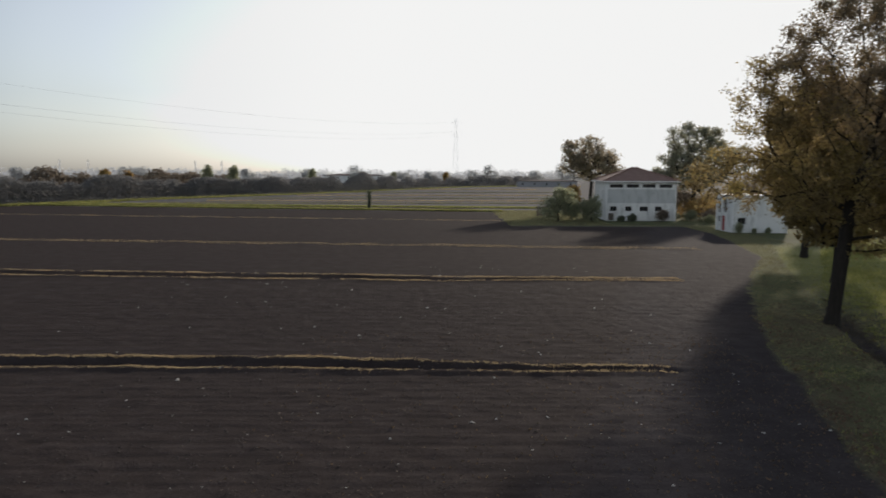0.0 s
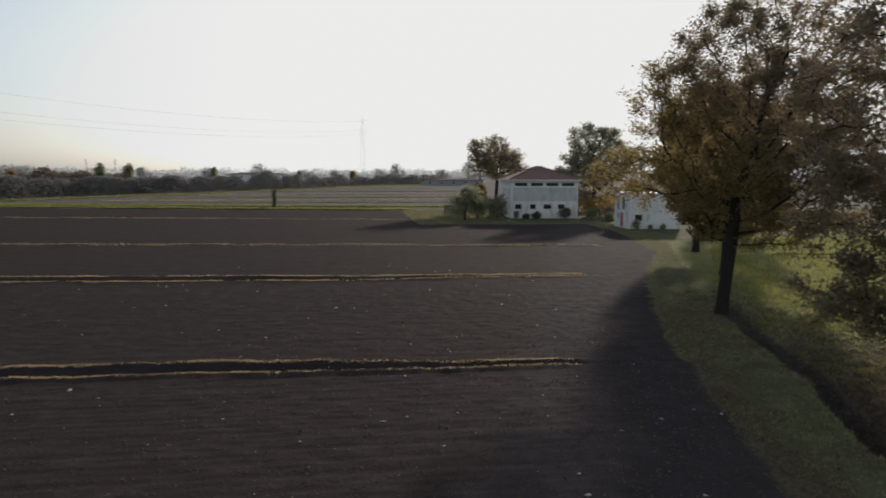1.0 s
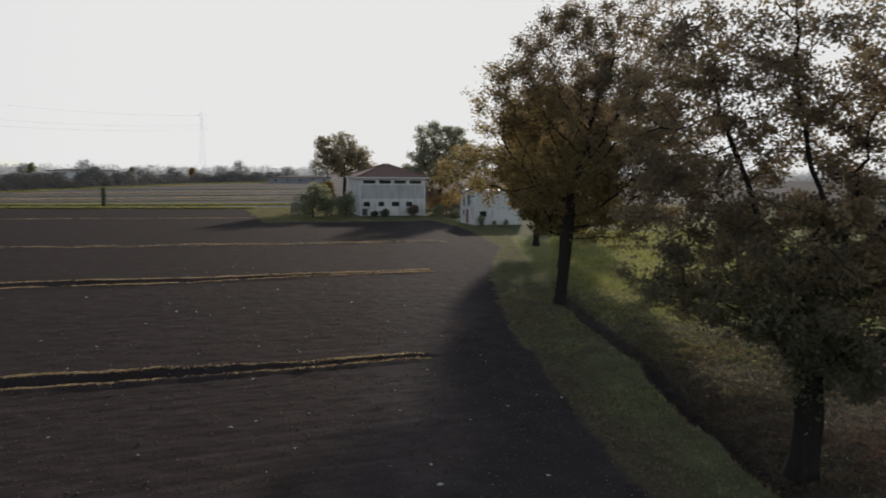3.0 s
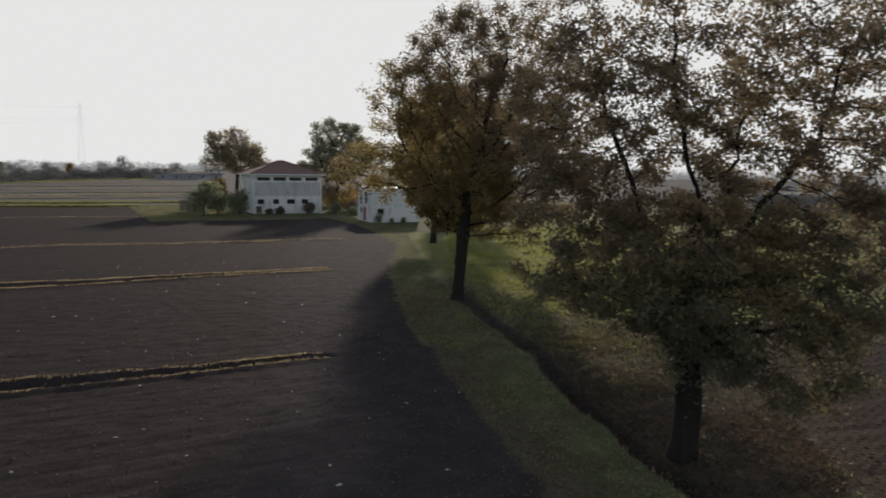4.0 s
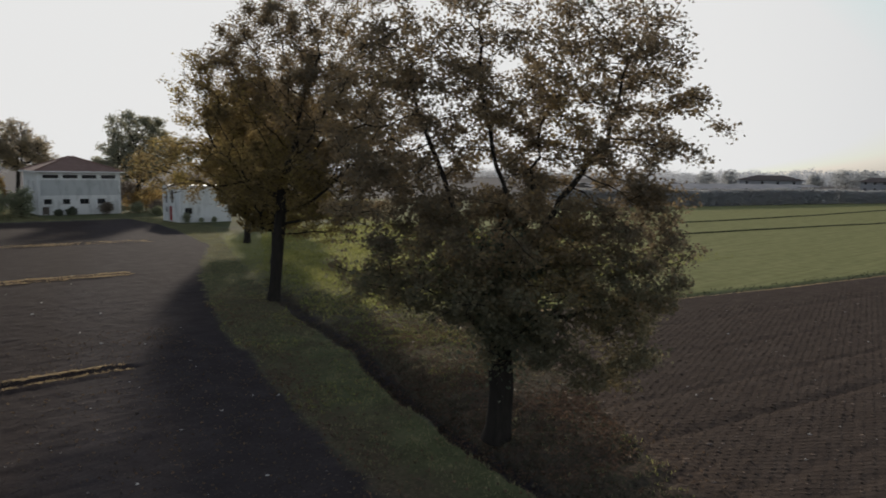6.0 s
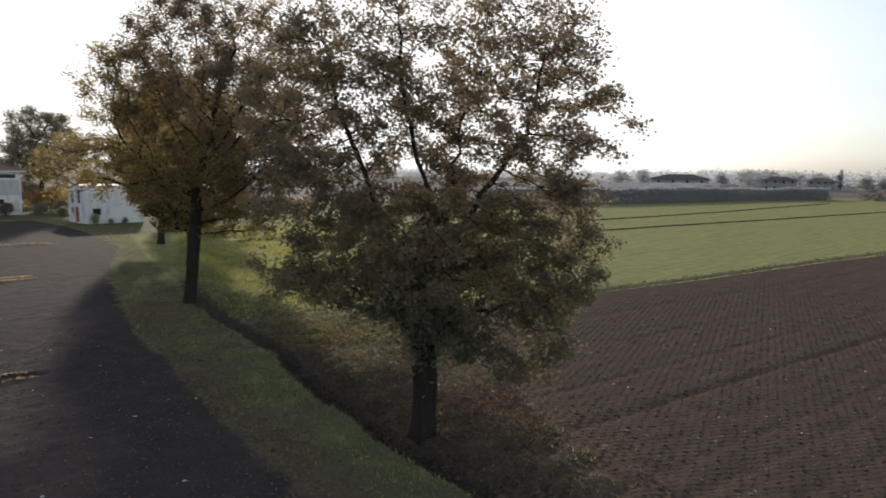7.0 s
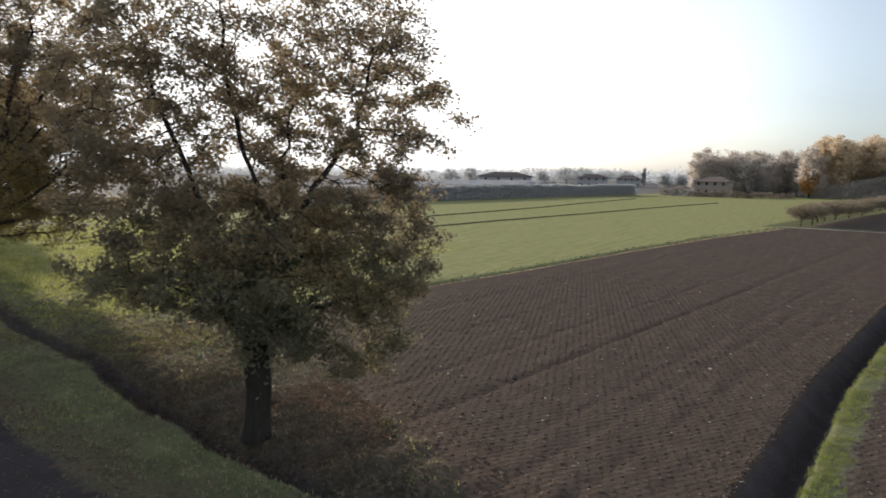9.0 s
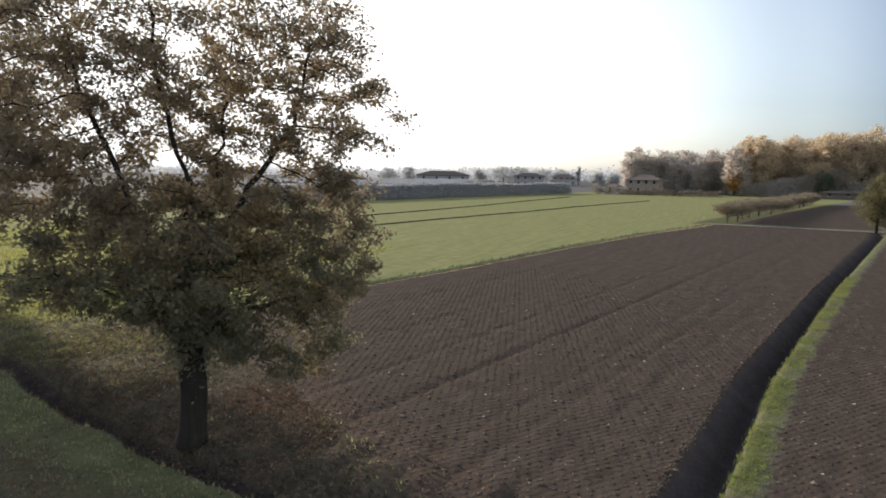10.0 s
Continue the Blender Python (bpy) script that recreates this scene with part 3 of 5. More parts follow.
def limb_mesh(nodes, par, r, kids, pick, flare=0.0):
    """Tapered bars for the picked nodes, each from its parent."""
    vs, fs, n0 = [], [], 0
    z0 = nodes[0][2]
    for i in pick:
        p = par[i]
        if p < 0:
            continue
        a, b = nodes[p], nodes[i]
        main = max(kids[p], key=lambda j: r[j]) == i
        ra, rb = (r[p] if main else min(r[p], r[i] * 1.3)), r[i]
        k = 10 if ra > 0.12 else (6 if ra > 0.04 else 4)
        ax = b - a
        ax = ax / (np.linalg.norm(ax) + 1e-9)
        pa = nodes[par[p]] if par[p] >= 0 else a - ax
        ax0 = a - pa
        ax0 = ax0 / (np.linalg.norm(ax0) + 1e-9) if main else ax
        up = np.array([1.0, 0, 0]) if abs(ax[0]) < 0.8 else np.array([0, 1.0, 0])
        t = np.arange(k) * 2 * math.pi / k
        for c, axis, rad in ((a, ax0, ra), (b, ax, rb)):
            s = np.cross(axis, up)
            s /= np.linalg.norm(s) + 1e-9
            q = np.cross(axis, s)
            rr = rad * (1 + flare * max(0.0, 1 - (c[2] - z0) / 0.9) ** 2 * (1 + 0.35 * np.sin(3 * t)))
            vs.append(c + (np.cos(t) * rr)[:, None] * s + (np.sin(t) * rr)[:, None] * q)
        for j in range(k):
            fs.append((n0 + j, n0 + (j + 1) % k, n0 + k + (j + 1) % k, n0 + k + j))
        n0 += 2 * k
    return np.concatenate(vs), np.array(fs)


def tree(name, at, trunk, lobes, count, leaves, size, spread, bark, foliage, base, label, category="tree", step=0.5, seed=1, limbs=6, ivy=0.0, tip=0.012, twig=0.05, top_thin=0.0, kill=0.55, group="", clump=1.5, forks=(), power=2.15, gaps=0.7, low=None, heavy=0.0, bunch=2.0, stout=1.0):
    """A tree: trunk, main limbs and a crown of single leaves, each a part."""
    ob = empty(name, pose(*at), label, category, group)
    nodes, par, first = grow(trunk, lobes, count, step, seed=seed, kill=kill, forks=forks)
    r, kids = limb_radii(nodes, par, base, tip, power)
    r[:first] *= stout
    owner = np.zeros(len(nodes), int)
    roots = []
    for i in range(1, len(nodes)):
        if i < first:
            continue
        if owner[par[i]] == 0 and r[i] > 0.03 and len(roots) < limbs:
            roots.append(i)
            owner[i] = len(roots)
        else:
            owner[i] = owner[par[i]]
    for k in range(len(roots) + 1):
        pick = [i for i in range(1, len(nodes)) if owner[i] == k]
        if pick:
            v, f = limb_mesh(nodes, par, r, kids, pick, 0.3 if k == 0 else 0.0)
            mesh_part("trunk" if k == 0 else "limb", mesh_from("wood", v, f, True), bark, ob)
    twig = max(twig, float(np.quantile(r, 0.7)))
    twigs = nodes[(r <= twig) & (np.arange(len(nodes)) >= first)]
    zmax = twigs[:, 2].max()
    w = (1.0 - top_thin * sstep(0.45, 1.0, twigs[:, 2] / zmax)) * (1.0 + heavy * sstep(0.62, 0.48, twigs[:, 2] / zmax))
    lump = vnoise((twigs[:, 0] + 0.7 * twigs[:, 2]) / clump, (twigs[:, 1] - 0.6 * twigs[:, 2]) / clump, seed)
    w = w * (0.25 * 0.35 ** (bunch - 2) + rng.uniform(0, 1, len(twigs)) ** bunch) * np.clip(gaps + 0.85 * lump, 0.03, 1.5)
    c = twigs[rng.choice(len(twigs), leaves, p=w / w.sum())]
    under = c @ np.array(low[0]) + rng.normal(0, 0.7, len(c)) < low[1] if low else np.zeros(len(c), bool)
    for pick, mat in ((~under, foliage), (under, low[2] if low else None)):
        if pick.any():
            v, f = leaf_cloud(c[pick], spread, size, 0.75, 0.35)
            mesh_part("crown", mesh_from("leaves", v, f), mat, ob)
    if ivy:
        n = int(ivy * 1100)
        stem = nodes[(nodes[:, 2] < ivy) & (nodes[:, 2] > 2.2) & (r > 0.06)]
        c = stem[rng.integers(0, len(stem), n)] + rng.normal(0, 1, (n, 3)) * np.array([0.5, 0.5, 0.42]) * (0.5 + 0.7 * rng.uniform(0, 1, (n, 1)))
        v, f = leaf_cloud(c, 0.08, 0.13, 1.0, 0.8)
        mesh_part("ivy", mesh_from("ivy", v, f), M_IVY, ob, "dark green ivy climbing the trunk")
    return ob


# the near oak with ivy on its trunk, on the ditch bank
def spread_out(rows):
    """Points given as (across, deep, up, ...) of the tree, turned into its x, y, z."""
    return tuple((0.68 * a + 0.73 * d, -0.73 * a + 0.68 * d, *rest) for a, d, *rest in rows)


OAK_FORKS = [spread_out(p) for p in (
    ((0, 0, 3.3), (-0.5, 0, 4.6), (-1.1, 0, 6.1), (-1.8, 0.3, 7.8), (-2.5, 0.4, 9.6), (-3.0, 0.3, 11.8)),
    ((0, 0, 3.7), (0.05, 0.2, 5.4), (0, 0.4, 7.6), (-0.6, 0.5, 9.5), (-0.8, 0.4, 12.4)),
    ((0, 0, 3.5), (0.45, -0.3, 4.7), (1.05, -0.3, 6.2), (1.9, -0.2, 7.6), (2.9, 0, 9.0), (3.4, 0.2, 11.0)),
    ((0, 0, 3.7), (0.5, 0.5, 5.2), (0.9, 1.2, 7.6), (1.3, 1.4, 11.0)),
    ((0, 0, 3.4), (-0.7, 1.0, 4.8), (-2.2, 2.0, 6.4), (-3.0, 2.4, 8.4)),
    ((0, 0, 2.9), (-1.2, -0.5, 4.2), (-3.2, -0.6, 5.0)),
    ((0, 0, 2.8), (1.0, -0.3, 3.7), (2.8, -0.5, 4.1), (3.8, -0.6, 4.4)),
    ((0, 0, 3.0), (0.2, -1.2, 4.2), (0.6, -2.4, 6.0)))]
OAK_LOBES = spread_out((
    (0, 0, 5.5, 3.8, 3.8, 2.4, 0.65), (3.2, -0.3, 5.4, 2.0, 2.0, 2.0, 1.9), (2.9, -0.8, 3.3, 1.6, 1.6, 1.5, 1.5), (-2.9, -0.3, 5.3, 2.0, 2.0, 1.5, 0.42), (-3.8, 0, 4.6, 1.2, 1.2, 0.8, 0.5), (3.4, -1.0, 2.9, 0.9, 0.9, 0.7, 1.6),
    (0.5, -0.5, 3.3, 1.6, 1.6, 1.1), (3.0, 0, 9.8, 2.4, 2.5, 2.9), (0.2, 0, 11.2, 3.0, 3.0, 3.2, 0.8), (-2.8, 0.2, 10.2, 2.6, 2.6, 3.4, 0.6), (-3.4, 0.3, 7.4, 2.1, 2.1, 1.7, 0.6), (5.2, 0, 8.7, 0.7, 0.8, 0.5, 3.0), (6.0, 0, 9.2, 0.55, 0.55, 0.4, 6.0), (4.2, -0.2, 6.3, 1.3, 1.3, 1.5, 2.2), (3.6, 0.2, 12.0, 1.6, 1.6, 1.6), (0, 2.6, 8.0, 2.6, 1.8, 3.0, 0.4)))
tree("oak_tree", (14.95, 13.8, -0.3), ((0, 0, 0), (0.08, -0.05, 1.5), (0.0, 0.0, 2.8), (0.05, 0.05, 3.7)), OAK_LOBES,
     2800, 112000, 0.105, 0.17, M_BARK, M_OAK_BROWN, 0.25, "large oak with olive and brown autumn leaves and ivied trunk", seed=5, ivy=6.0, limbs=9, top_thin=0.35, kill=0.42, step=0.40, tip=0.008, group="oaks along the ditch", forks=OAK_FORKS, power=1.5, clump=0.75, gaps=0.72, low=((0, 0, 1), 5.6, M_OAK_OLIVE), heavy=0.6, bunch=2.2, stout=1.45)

# the russet oak further along
# lower left leaves are yellower: autumn tone plus painted sun through them
tree("oak_tree", (20.3, 36.6, -0.05), ((0, 0, 0), (0.25, 0.05, 2.2), (0.5, 0.1, 4.4), (0.6, 0.1, 6.0)),
     ((0.4, 0.2, 8.8, 4.8, 4.8, 3.8), (-4.4, 2.3, 7.7, 2.9, 2.9, 1.9, 2.2), (0.9, 0.2, 13.6, 4.0, 4.0, 4.2), (-2.0, 1.0, 12.0, 3.2, 3.2, 3.2), (3.4, -2.0, 10.5, 3.8, 3.8, 4.6), (1.6, -0.2, 17.0, 2.2, 2.2, 2.6), (3.9, -2.0, 15.0, 2.4, 2.4, 3.2), (2.4, -1.3, 4.9, 2.1, 2.1, 1.5, 1.6), (4.6, -2.7, 8.0, 3.2, 3.2, 3.0), (-5.1, 3.3, 12.3, 0.5, 0.5, 0.35, 3.0), (5.4, -3.2, 11.0, 2.8, 2.8, 3.6), (5.2, -3.1, 6.8, 2.5, 2.5, 2.4, 1.2), (-4.6, 2.4, 8.3, 1.9, 1.6, 1.3, 0.9), (-3.2, 1.6, 9.8, 1.9, 1.7, 1.7, 0.8)),
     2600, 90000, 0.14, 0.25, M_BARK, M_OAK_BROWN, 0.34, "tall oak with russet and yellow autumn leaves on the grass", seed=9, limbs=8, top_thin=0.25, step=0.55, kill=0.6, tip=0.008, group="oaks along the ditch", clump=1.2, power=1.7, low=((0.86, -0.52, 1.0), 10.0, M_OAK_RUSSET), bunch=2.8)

# more oaks of the same line, behind it
# mostly hidden; placed and sized for the shade they cast on the field edge
for k, (x, y, h, mat, n) in enumerate(((28.2, 50.6, 14.0, M_OAK_RUSSET, 26000), (33.9, 66.4, 17.0, M_OAK_RUSSET, 24000), (51.0, 93.5, 15.5, M_OAK_OLIVE, 16000))):
    tree("oak_tree", (x, y, 0.0), ((0, 0, 0), (0.1, 0, 2.2), (0.1, 0.1, 4.0)), ((0, 0, 0.5 * h, 4.2, 4.2, 0.32 * h), (1.4, -1.0, 0.72 * h, 3.2, 3.2, 0.25 * h), (-1.2, 1.0, 0.66 * h, 2.8, 2.8, 0.24 * h)), 700, n, 0.28, 0.4, M_BARK, mat, 0.32,
         "brown-leaved oak in the line of trees" if mat is M_OAK_RUSSET else "green-brown oak in the line of trees", seed=12 + k, step=0.7, kill=0.8, group="oaks along the ditch")

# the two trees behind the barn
tree("oak_tree", (29.5, 143.0, 0.0), ((0, 0, 0), (0, 0, 3), (0.2, 0, 6)), ((0, 0, 9.6, 4.6, 4.6, 3.4), (-2.8, 0, 12.0, 2.8, 2.8, 3.0), (2.8, 0, 11.0, 3.0, 3.0, 2.8), (0.4, 0, 13.2, 2.6, 2.6, 2.4), (-4.4, 0, 9.0, 1.8, 1.8, 2.0), (4.8, 0, 8.8, 1.8, 1.8, 1.8)), 1000, 12500, 0.34, 0.40, M_BARK, M_OAK_HAZED, 0.33,
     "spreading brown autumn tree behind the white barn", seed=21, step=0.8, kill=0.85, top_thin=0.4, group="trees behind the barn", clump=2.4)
tree("oak_tree", (45.6, 130.0, 0.0), ((0, 0, 0), (0, 0, 3), (0.3, 0, 6)), ((0, 0, 9.0, 5.6, 5.6, 4.2), (-1.5, 0, 13.6, 3.8, 3.8, 3.8), (2.2, 0, 13.0, 3.4, 3.4, 3.6), (4.8, 0, 10.0, 3.2, 3.2, 3.4), (-5.0, 0, 9.0, 2.4, 2.4, 2.8), (8.2, 0, 10.5, 2.8, 2.8, 2.8)), 1200, 20000, 0.34, 0.42, M_BARK, M_OAK_HAZED_GREEN, 0.4,
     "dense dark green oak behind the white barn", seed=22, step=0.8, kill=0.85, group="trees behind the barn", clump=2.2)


def shrub(name, at, lobes, leaves, size, foliage, label, seed=3, group="", spread=0.22, count=160, category="shrub"):
    ob = empty(name, pose(*at), label, category, group)
    h = max(l[2] for l in lobes)
    nodes, par, first = grow(((0, 0, -0.1), (0.02, 0, 0.25 * h), (0.03, 0.02, 0.4 * h)), lobes, count, 0.18 * h, seed=seed, kill=0.2 * h, reach=1.2 * h)
    r, kids = limb_radii(nodes, par, 0.035 * h, 0.01)
    v, f = limb_mesh(nodes, par, r, kids, range(1, len(nodes)))
    mesh_part("stems", mesh_from("wood", v, f, True), M_BARK, ob)
    g = np.random.default_rng(seed)
    tips = nodes[max(2, first - 2):]
    L = np.array([l[:6] for l in lobes])
    d = g.normal(0, 1, (leaves, 3))
    d /= np.linalg.norm(d, axis=1, keepdims=True)
    k = g.integers(0, len(L), leaves)
    c = L[k, :3] + d * L[k, 3:6] * (g.uniform(0.3, 1.0, leaves) ** 0.5)[:, None]
    c = np.where((g.uniform(0, 1, leaves) < 0.5)[:, None], tips[g.integers(0, len(tips), leaves)], c)
    c[:, 2] = np.maximum(c[:, 2], 0.05)
    v, f = leaf_cloud(c, spread, size, 0.8, 0.2)
    mesh_part("foliage", mesh_from("leaves", v, f), foliage, ob)
    return ob


shrub("round_bush", (18.6, 115.0, 0), ((0, 0, 2.3, 2.5, 2.2, 2.2), (1.5, 0, 3.7, 1.5, 1.5, 1.9), (-1.6, 0, 2.4, 1.7, 1.7, 1.9), (2.6, 0, 2.0, 1.3, 1.3, 1.6), (0.2, 0, 4.6, 1.0, 1.0, 1.2)), 6500, 0.24, M_GREEN_LEAF, "rounded green bush beside the white barn", 31, "bushes by the barn")
shrub("round_bush", (24.2, 116.0, 0), ((0, 0, 1.8, 1.7, 1.7, 1.9), (0.5, 0, 3.1, 1.0, 1.0, 1.3), (-1.0, 0, 2.6, 0.9, 0.9, 1.0)), 3800, 0.22, M_GREEN_LEAF, "dark green bush against the white barn", 32, "bushes by the barn")
shrub("round_bush", (21.8, 121.0, 0), ((0, 0, 3.0, 1.6, 1.6, 2.6), (0.3, 0, 4.6, 1.0, 1.0, 1.3)), 3500, 0.28, M_YELLOW_LEAF, "yellowing tall bush beside the white barn", 33, "bushes by the barn")
for k, (x, y, h, m) in enumerate(((43.5, 116, 2.2, M_HEDGE_BROWN), (47.5, 128, 4.2, M_YELLOW_LEAF), (51.5, 131, 3.8, M_YELLOW_LEAF), (42.0, 112, 1.3, M_GREEN_LEAF), (36.0, 117.2, 1.9, M_HEDGE_BROWN), (31.2, 117.4, 1.1, M_IVY), (29.4, 117.3, 0.8, M_IVY), (55, 126, 3.5, M_YELLOW_LEAF), (41.8, 121.0, 3.6, M_YELLOW_LEAF), (44.2, 122.5, 4.2, M_YELLOW_LEAF), (40.9, 117.6, 1.8, M_GREEN_LEAF), (46.0, 118.0, 2.4, M_YELLOW_LEAF))):
    shrub("shrub", (x, y, 0), ((0, 0, 0.5 * h, 0.6 * h, 0.6 * h, 0.5 * h), (0.2 * h, 0, 0.7 * h, 0.35 * h, 0.35 * h, 0.35 * h)), 1300, 0.22, m, {M_YELLOW_LEAF: "yellow autumn shrub between the white houses", M_HEDGE_BROWN: "bare brown shrub by the barn", M_IVY: "low dark evergreen shrub at the barn wall", M_GREEN_LEAF: "low green shrub by the barn"}[m], 40 + k, "shrubs round the houses", 0.15, 60)

# ---- the white houses ----
def wall(name, parent, m, width, tall, thick, holes, mat, label=""):
    """A wall in the plane y=0 of m, thick towards +y, with openings (x0, x1, z0, z1) cut through."""
    xs = sorted({0.0, width, *(h[0] for h in holes), *(h[1] for h in holes)})
    zs = sorted({-0.4, tall, *(h[2] for h in holes), *(h[3] for h in holes)})

    def solid(i, k):
        if not (0 <= i < len(xs) - 1 and 0 <= k < len(zs) - 1):
            return False
        cx, cz = (xs[i] + xs[i + 1]) / 2, (zs[k] + zs[k + 1]) / 2
        return not any(h[0] < cx < h[1] and h[2] < cz < h[3] for h in holes)

    bm = bmesh.new()

    def quad(*p):
        bm.faces.new([bm.verts.new(m @ Vector(q)) for q in p])

    for i in range(len(xs) - 1):
        for k in range(len(zs) - 1):
            if not solid(i, k):
                continue
            a, b, c, d = xs[i], xs[i + 1], zs[k], zs[k + 1]
            quad((a, 0, c), (b, 0, c), (b, 0, d), (a, 0, d))
            quad((a, thick, d), (b, thick, d), (b, thick, c), (a, thick, c))
            if not solid(i - 1, k):
                quad((a, thick, c), (a, 0, c), (a, 0, d), (a, thick, d))
            if not solid(i + 1, k):
                quad((b, 0, c), (b, thick, c), (b, thick, d), (b, 0, d))
            if not solid(i, k - 1):
                quad((a, 0, c), (a, thick, c), (b, thick, c), (b, 0, c))
            if not solid(i, k + 1):
                quad((a, 0, d), (b, 0, d), (b, thick, d), (a, thick, d))
    bmesh.ops.remove_doubles(bm, verts=bm.verts, dist=0.0005)
    return part(name, bm, mat, parent, label)


def window_unit(parent, m, hole, mullions, thick=0.35, open_dark=False):
    """A window in an opening: frame, bars, and a dark pane set back."""
    x0, x1, z0, z1 = hole
    bm = bmesh.new()
    w = 0.07
    for a, b, c, d in ((x0, x0 + w, z0, z1), (x1 - w, x1, z0, z1), (x0 + w, x1 - w, z0, z0 + w), (x0 + w, x1 - w, z1 - w, z1)):
        box(bm, a, b, 0.16, 0.22, c, d)
    for i in range(1, mullions):
        xm = x0 + (x1 - x0) * i / mullions
        box(bm, xm - 0.02, xm + 0.02, 0.165, 0.215, z0 + w, z1 - w)
    bmesh.ops.transform(bm, matrix=m, verts=bm.verts)
    win = part("window", bm, M_WOOD, parent)
    bm = bmesh.new()
    box(bm, x0 + w * 0.5, x1 - w * 0.5, 0.185, 0.195, z0 + w * 0.5, z1 - w * 0.5)
    bmesh.ops.transform(bm, matrix=m, verts=bm.verts)
    part("pane", bm, M_PANE, win, "dark window pane")
    bm = bmesh.new()
    box(bm, x0 - 0.06, x1 + 0.06, -0.07, 0.14, z0 - 0.07, z0 - 0.003, 0.01)
    bmesh.ops.transform(bm, matrix=m, verts=bm.verts)
    part("sill", bm, M_TRIM, win, "pale window sill")
    return win


def hip_roof(parent, w, d, z, rise, over, mat, ridge=0.0):
    bm = bmesh.new()
    c = [(-over, -over), (w + over, -over), (w + over, d + over), (-over, d + over)]
    tops = [(w / 2 - ridge / 2, d / 2), (w / 2 + ridge / 2, d / 2)]
    for dz in (0.0, -0.16):
        low = [bm.verts.new((x, y, z + dz)) for x, y in c]
        a, b = bm.verts.new((*tops[0], z + rise + dz)), bm.verts.new((tops[1][0] + 0.02, tops[1][1], z + rise + dz))
        for f in ((low[0], low[1], b, a), (low[1], low[2], b), (low[2], low[3], a, b), (low[3], low[0], a)):
            bm.faces.new(f if dz == 0 else f[::-1])
        if dz == 0:
            first = low
        else:
            for i in range(4):
                j = (i + 1) % 4
                bm.faces.new((first[j], first[i], low[i], low[j]))
    roof = part("roof", bm, mat, parent)
    for (x0, y0), t in ((c[0], tops[0]), (c[1], tops[1]), (c[2], tops[1]), (c[3], tops[0])):
        bm = bmesh.new()
        tube(bm, (x0, y0, z + 0.03), (*t, z + rise + 0.03), 0.11, 0.11, 6)
        part("ridge_tile", bm, mat, roof)
    return roof


M_PANE = plain_material("dark_window_glass", (0.015, 0.017, 0.020), (0.03, 0.032, 0.036), 1.0, 0.12)
M_PANEL = plaster_material("grey_plaster", (0.50, 0.51, 0.50), (0.36, 0.37, 0.36))


def build_barn():
    w, d, h = 11.6, 12.0, 6.5
    ob = empty("barn", pose(27.25, 119.2, 0, 0, 0, -3.0), "white plastered two-storey barn with low red hip roof", "barn")
    I = Matrix.Identity(4)
    slots = [(w * a, w * b, 5.52, 6.08) for a, b in ((0.055, 0.24), (0.29, 0.47), (0.52, 0.70), (0.755, 0.94))]
    lows = [(w * a, w * b, 1.6, 2.4) for a, b in ((0.06, 0.155), (0.28, 0.37), (0.485, 0.60), (0.70, 0.80))]
    door = (0.45, 1.35, 0.05, 1.25)
    wall("wall", ob, I, w, h, 0.35, slots + lows + [door], M_WALL)
    left = Matrix.Translation((0, d, 0)) @ pose(0, 0, 0, 0, 0, -90)
    lh = [(d * 0.30, d * 0.30 + 1.0, 3.6, 5.2), (d * 0.62, d * 0.62 + 0.9, 3.6, 5.0)]
    wall("wall", ob, left, d - 0.36, h, 0.35, lh, M_WALL)
    right = Matrix.Translation((w, 0.36, 0)) @ pose(0, 0, 0, 0, 0, 90)
    wall("wall", ob, right, d - 0.36, h, 0.35, [(4, 5, 1.6, 2.6)], M_WALL)
    rear = Matrix.Translation((w - 0.36, d, 0)) @ pose(0, 0, 0, 0, 0, 180)
    wall("wall", ob, rear, w - 0.72, h, 0.35, [(4, 5, 1.6, 2.6)], M_WALL)
    for s in slots:
        window_unit(ob, I, s, 4)
    for s in lows:
        window_unit(ob, I, s, 2)
    for s in lh:
        window_unit(ob, left, s, 2)
    bm = bmesh.new()
    box(bm, door[0] + 0.02, door[1] - 0.02, 0.12, 0.18, door[2], door[3] - 0.02, 0.01)
    part("door", bm, M_WOOD, ob, "low grey wooden door")
    bm = bmesh.new()
    box(bm, 0.25, w - 0.25, -0.03, -0.004, 2.95, 5.25, 0.01)
    part("panel", bm, M_PANEL, ob, "grey rendered field between white bands")
    hip_roof(ob, w, d, h + 0.16, 2.3, 0.5, M_ROOF, 0.4)
    bm = bmesh.new()
    for a in ((-0.56, w + 0.56, -0.60, -0.50), (-0.56, w + 0.56, d + 0.50, d + 0.60)):
        box(bm, a[0], a[1], a[2], a[3], h - 0.06, h + 0.12)
    for a in ((-0.60, -0.50), (w + 0.50, w + 0.60)):
        box(bm, a[0], a[1], -0.495, d + 0.495, h - 0.06, h + 0.12)
    part("gutter", bm, M_TRIM, ob, "white gutter board")
    bm = bmesh.new()
    tube(bm, (-0.05, -0.09, 0), (-0.05, -0.09, h - 0.08), 0.05, 0.05)
    part("downpipe", bm, M_TRIM, ob)
    bm = bmesh.new()
    box(bm, 0.36, w - 0.36, 0.36, d - 0.36, 3.0, 3.2)
    part("floor_slab", bm, M_WOOD, ob)
    return ob


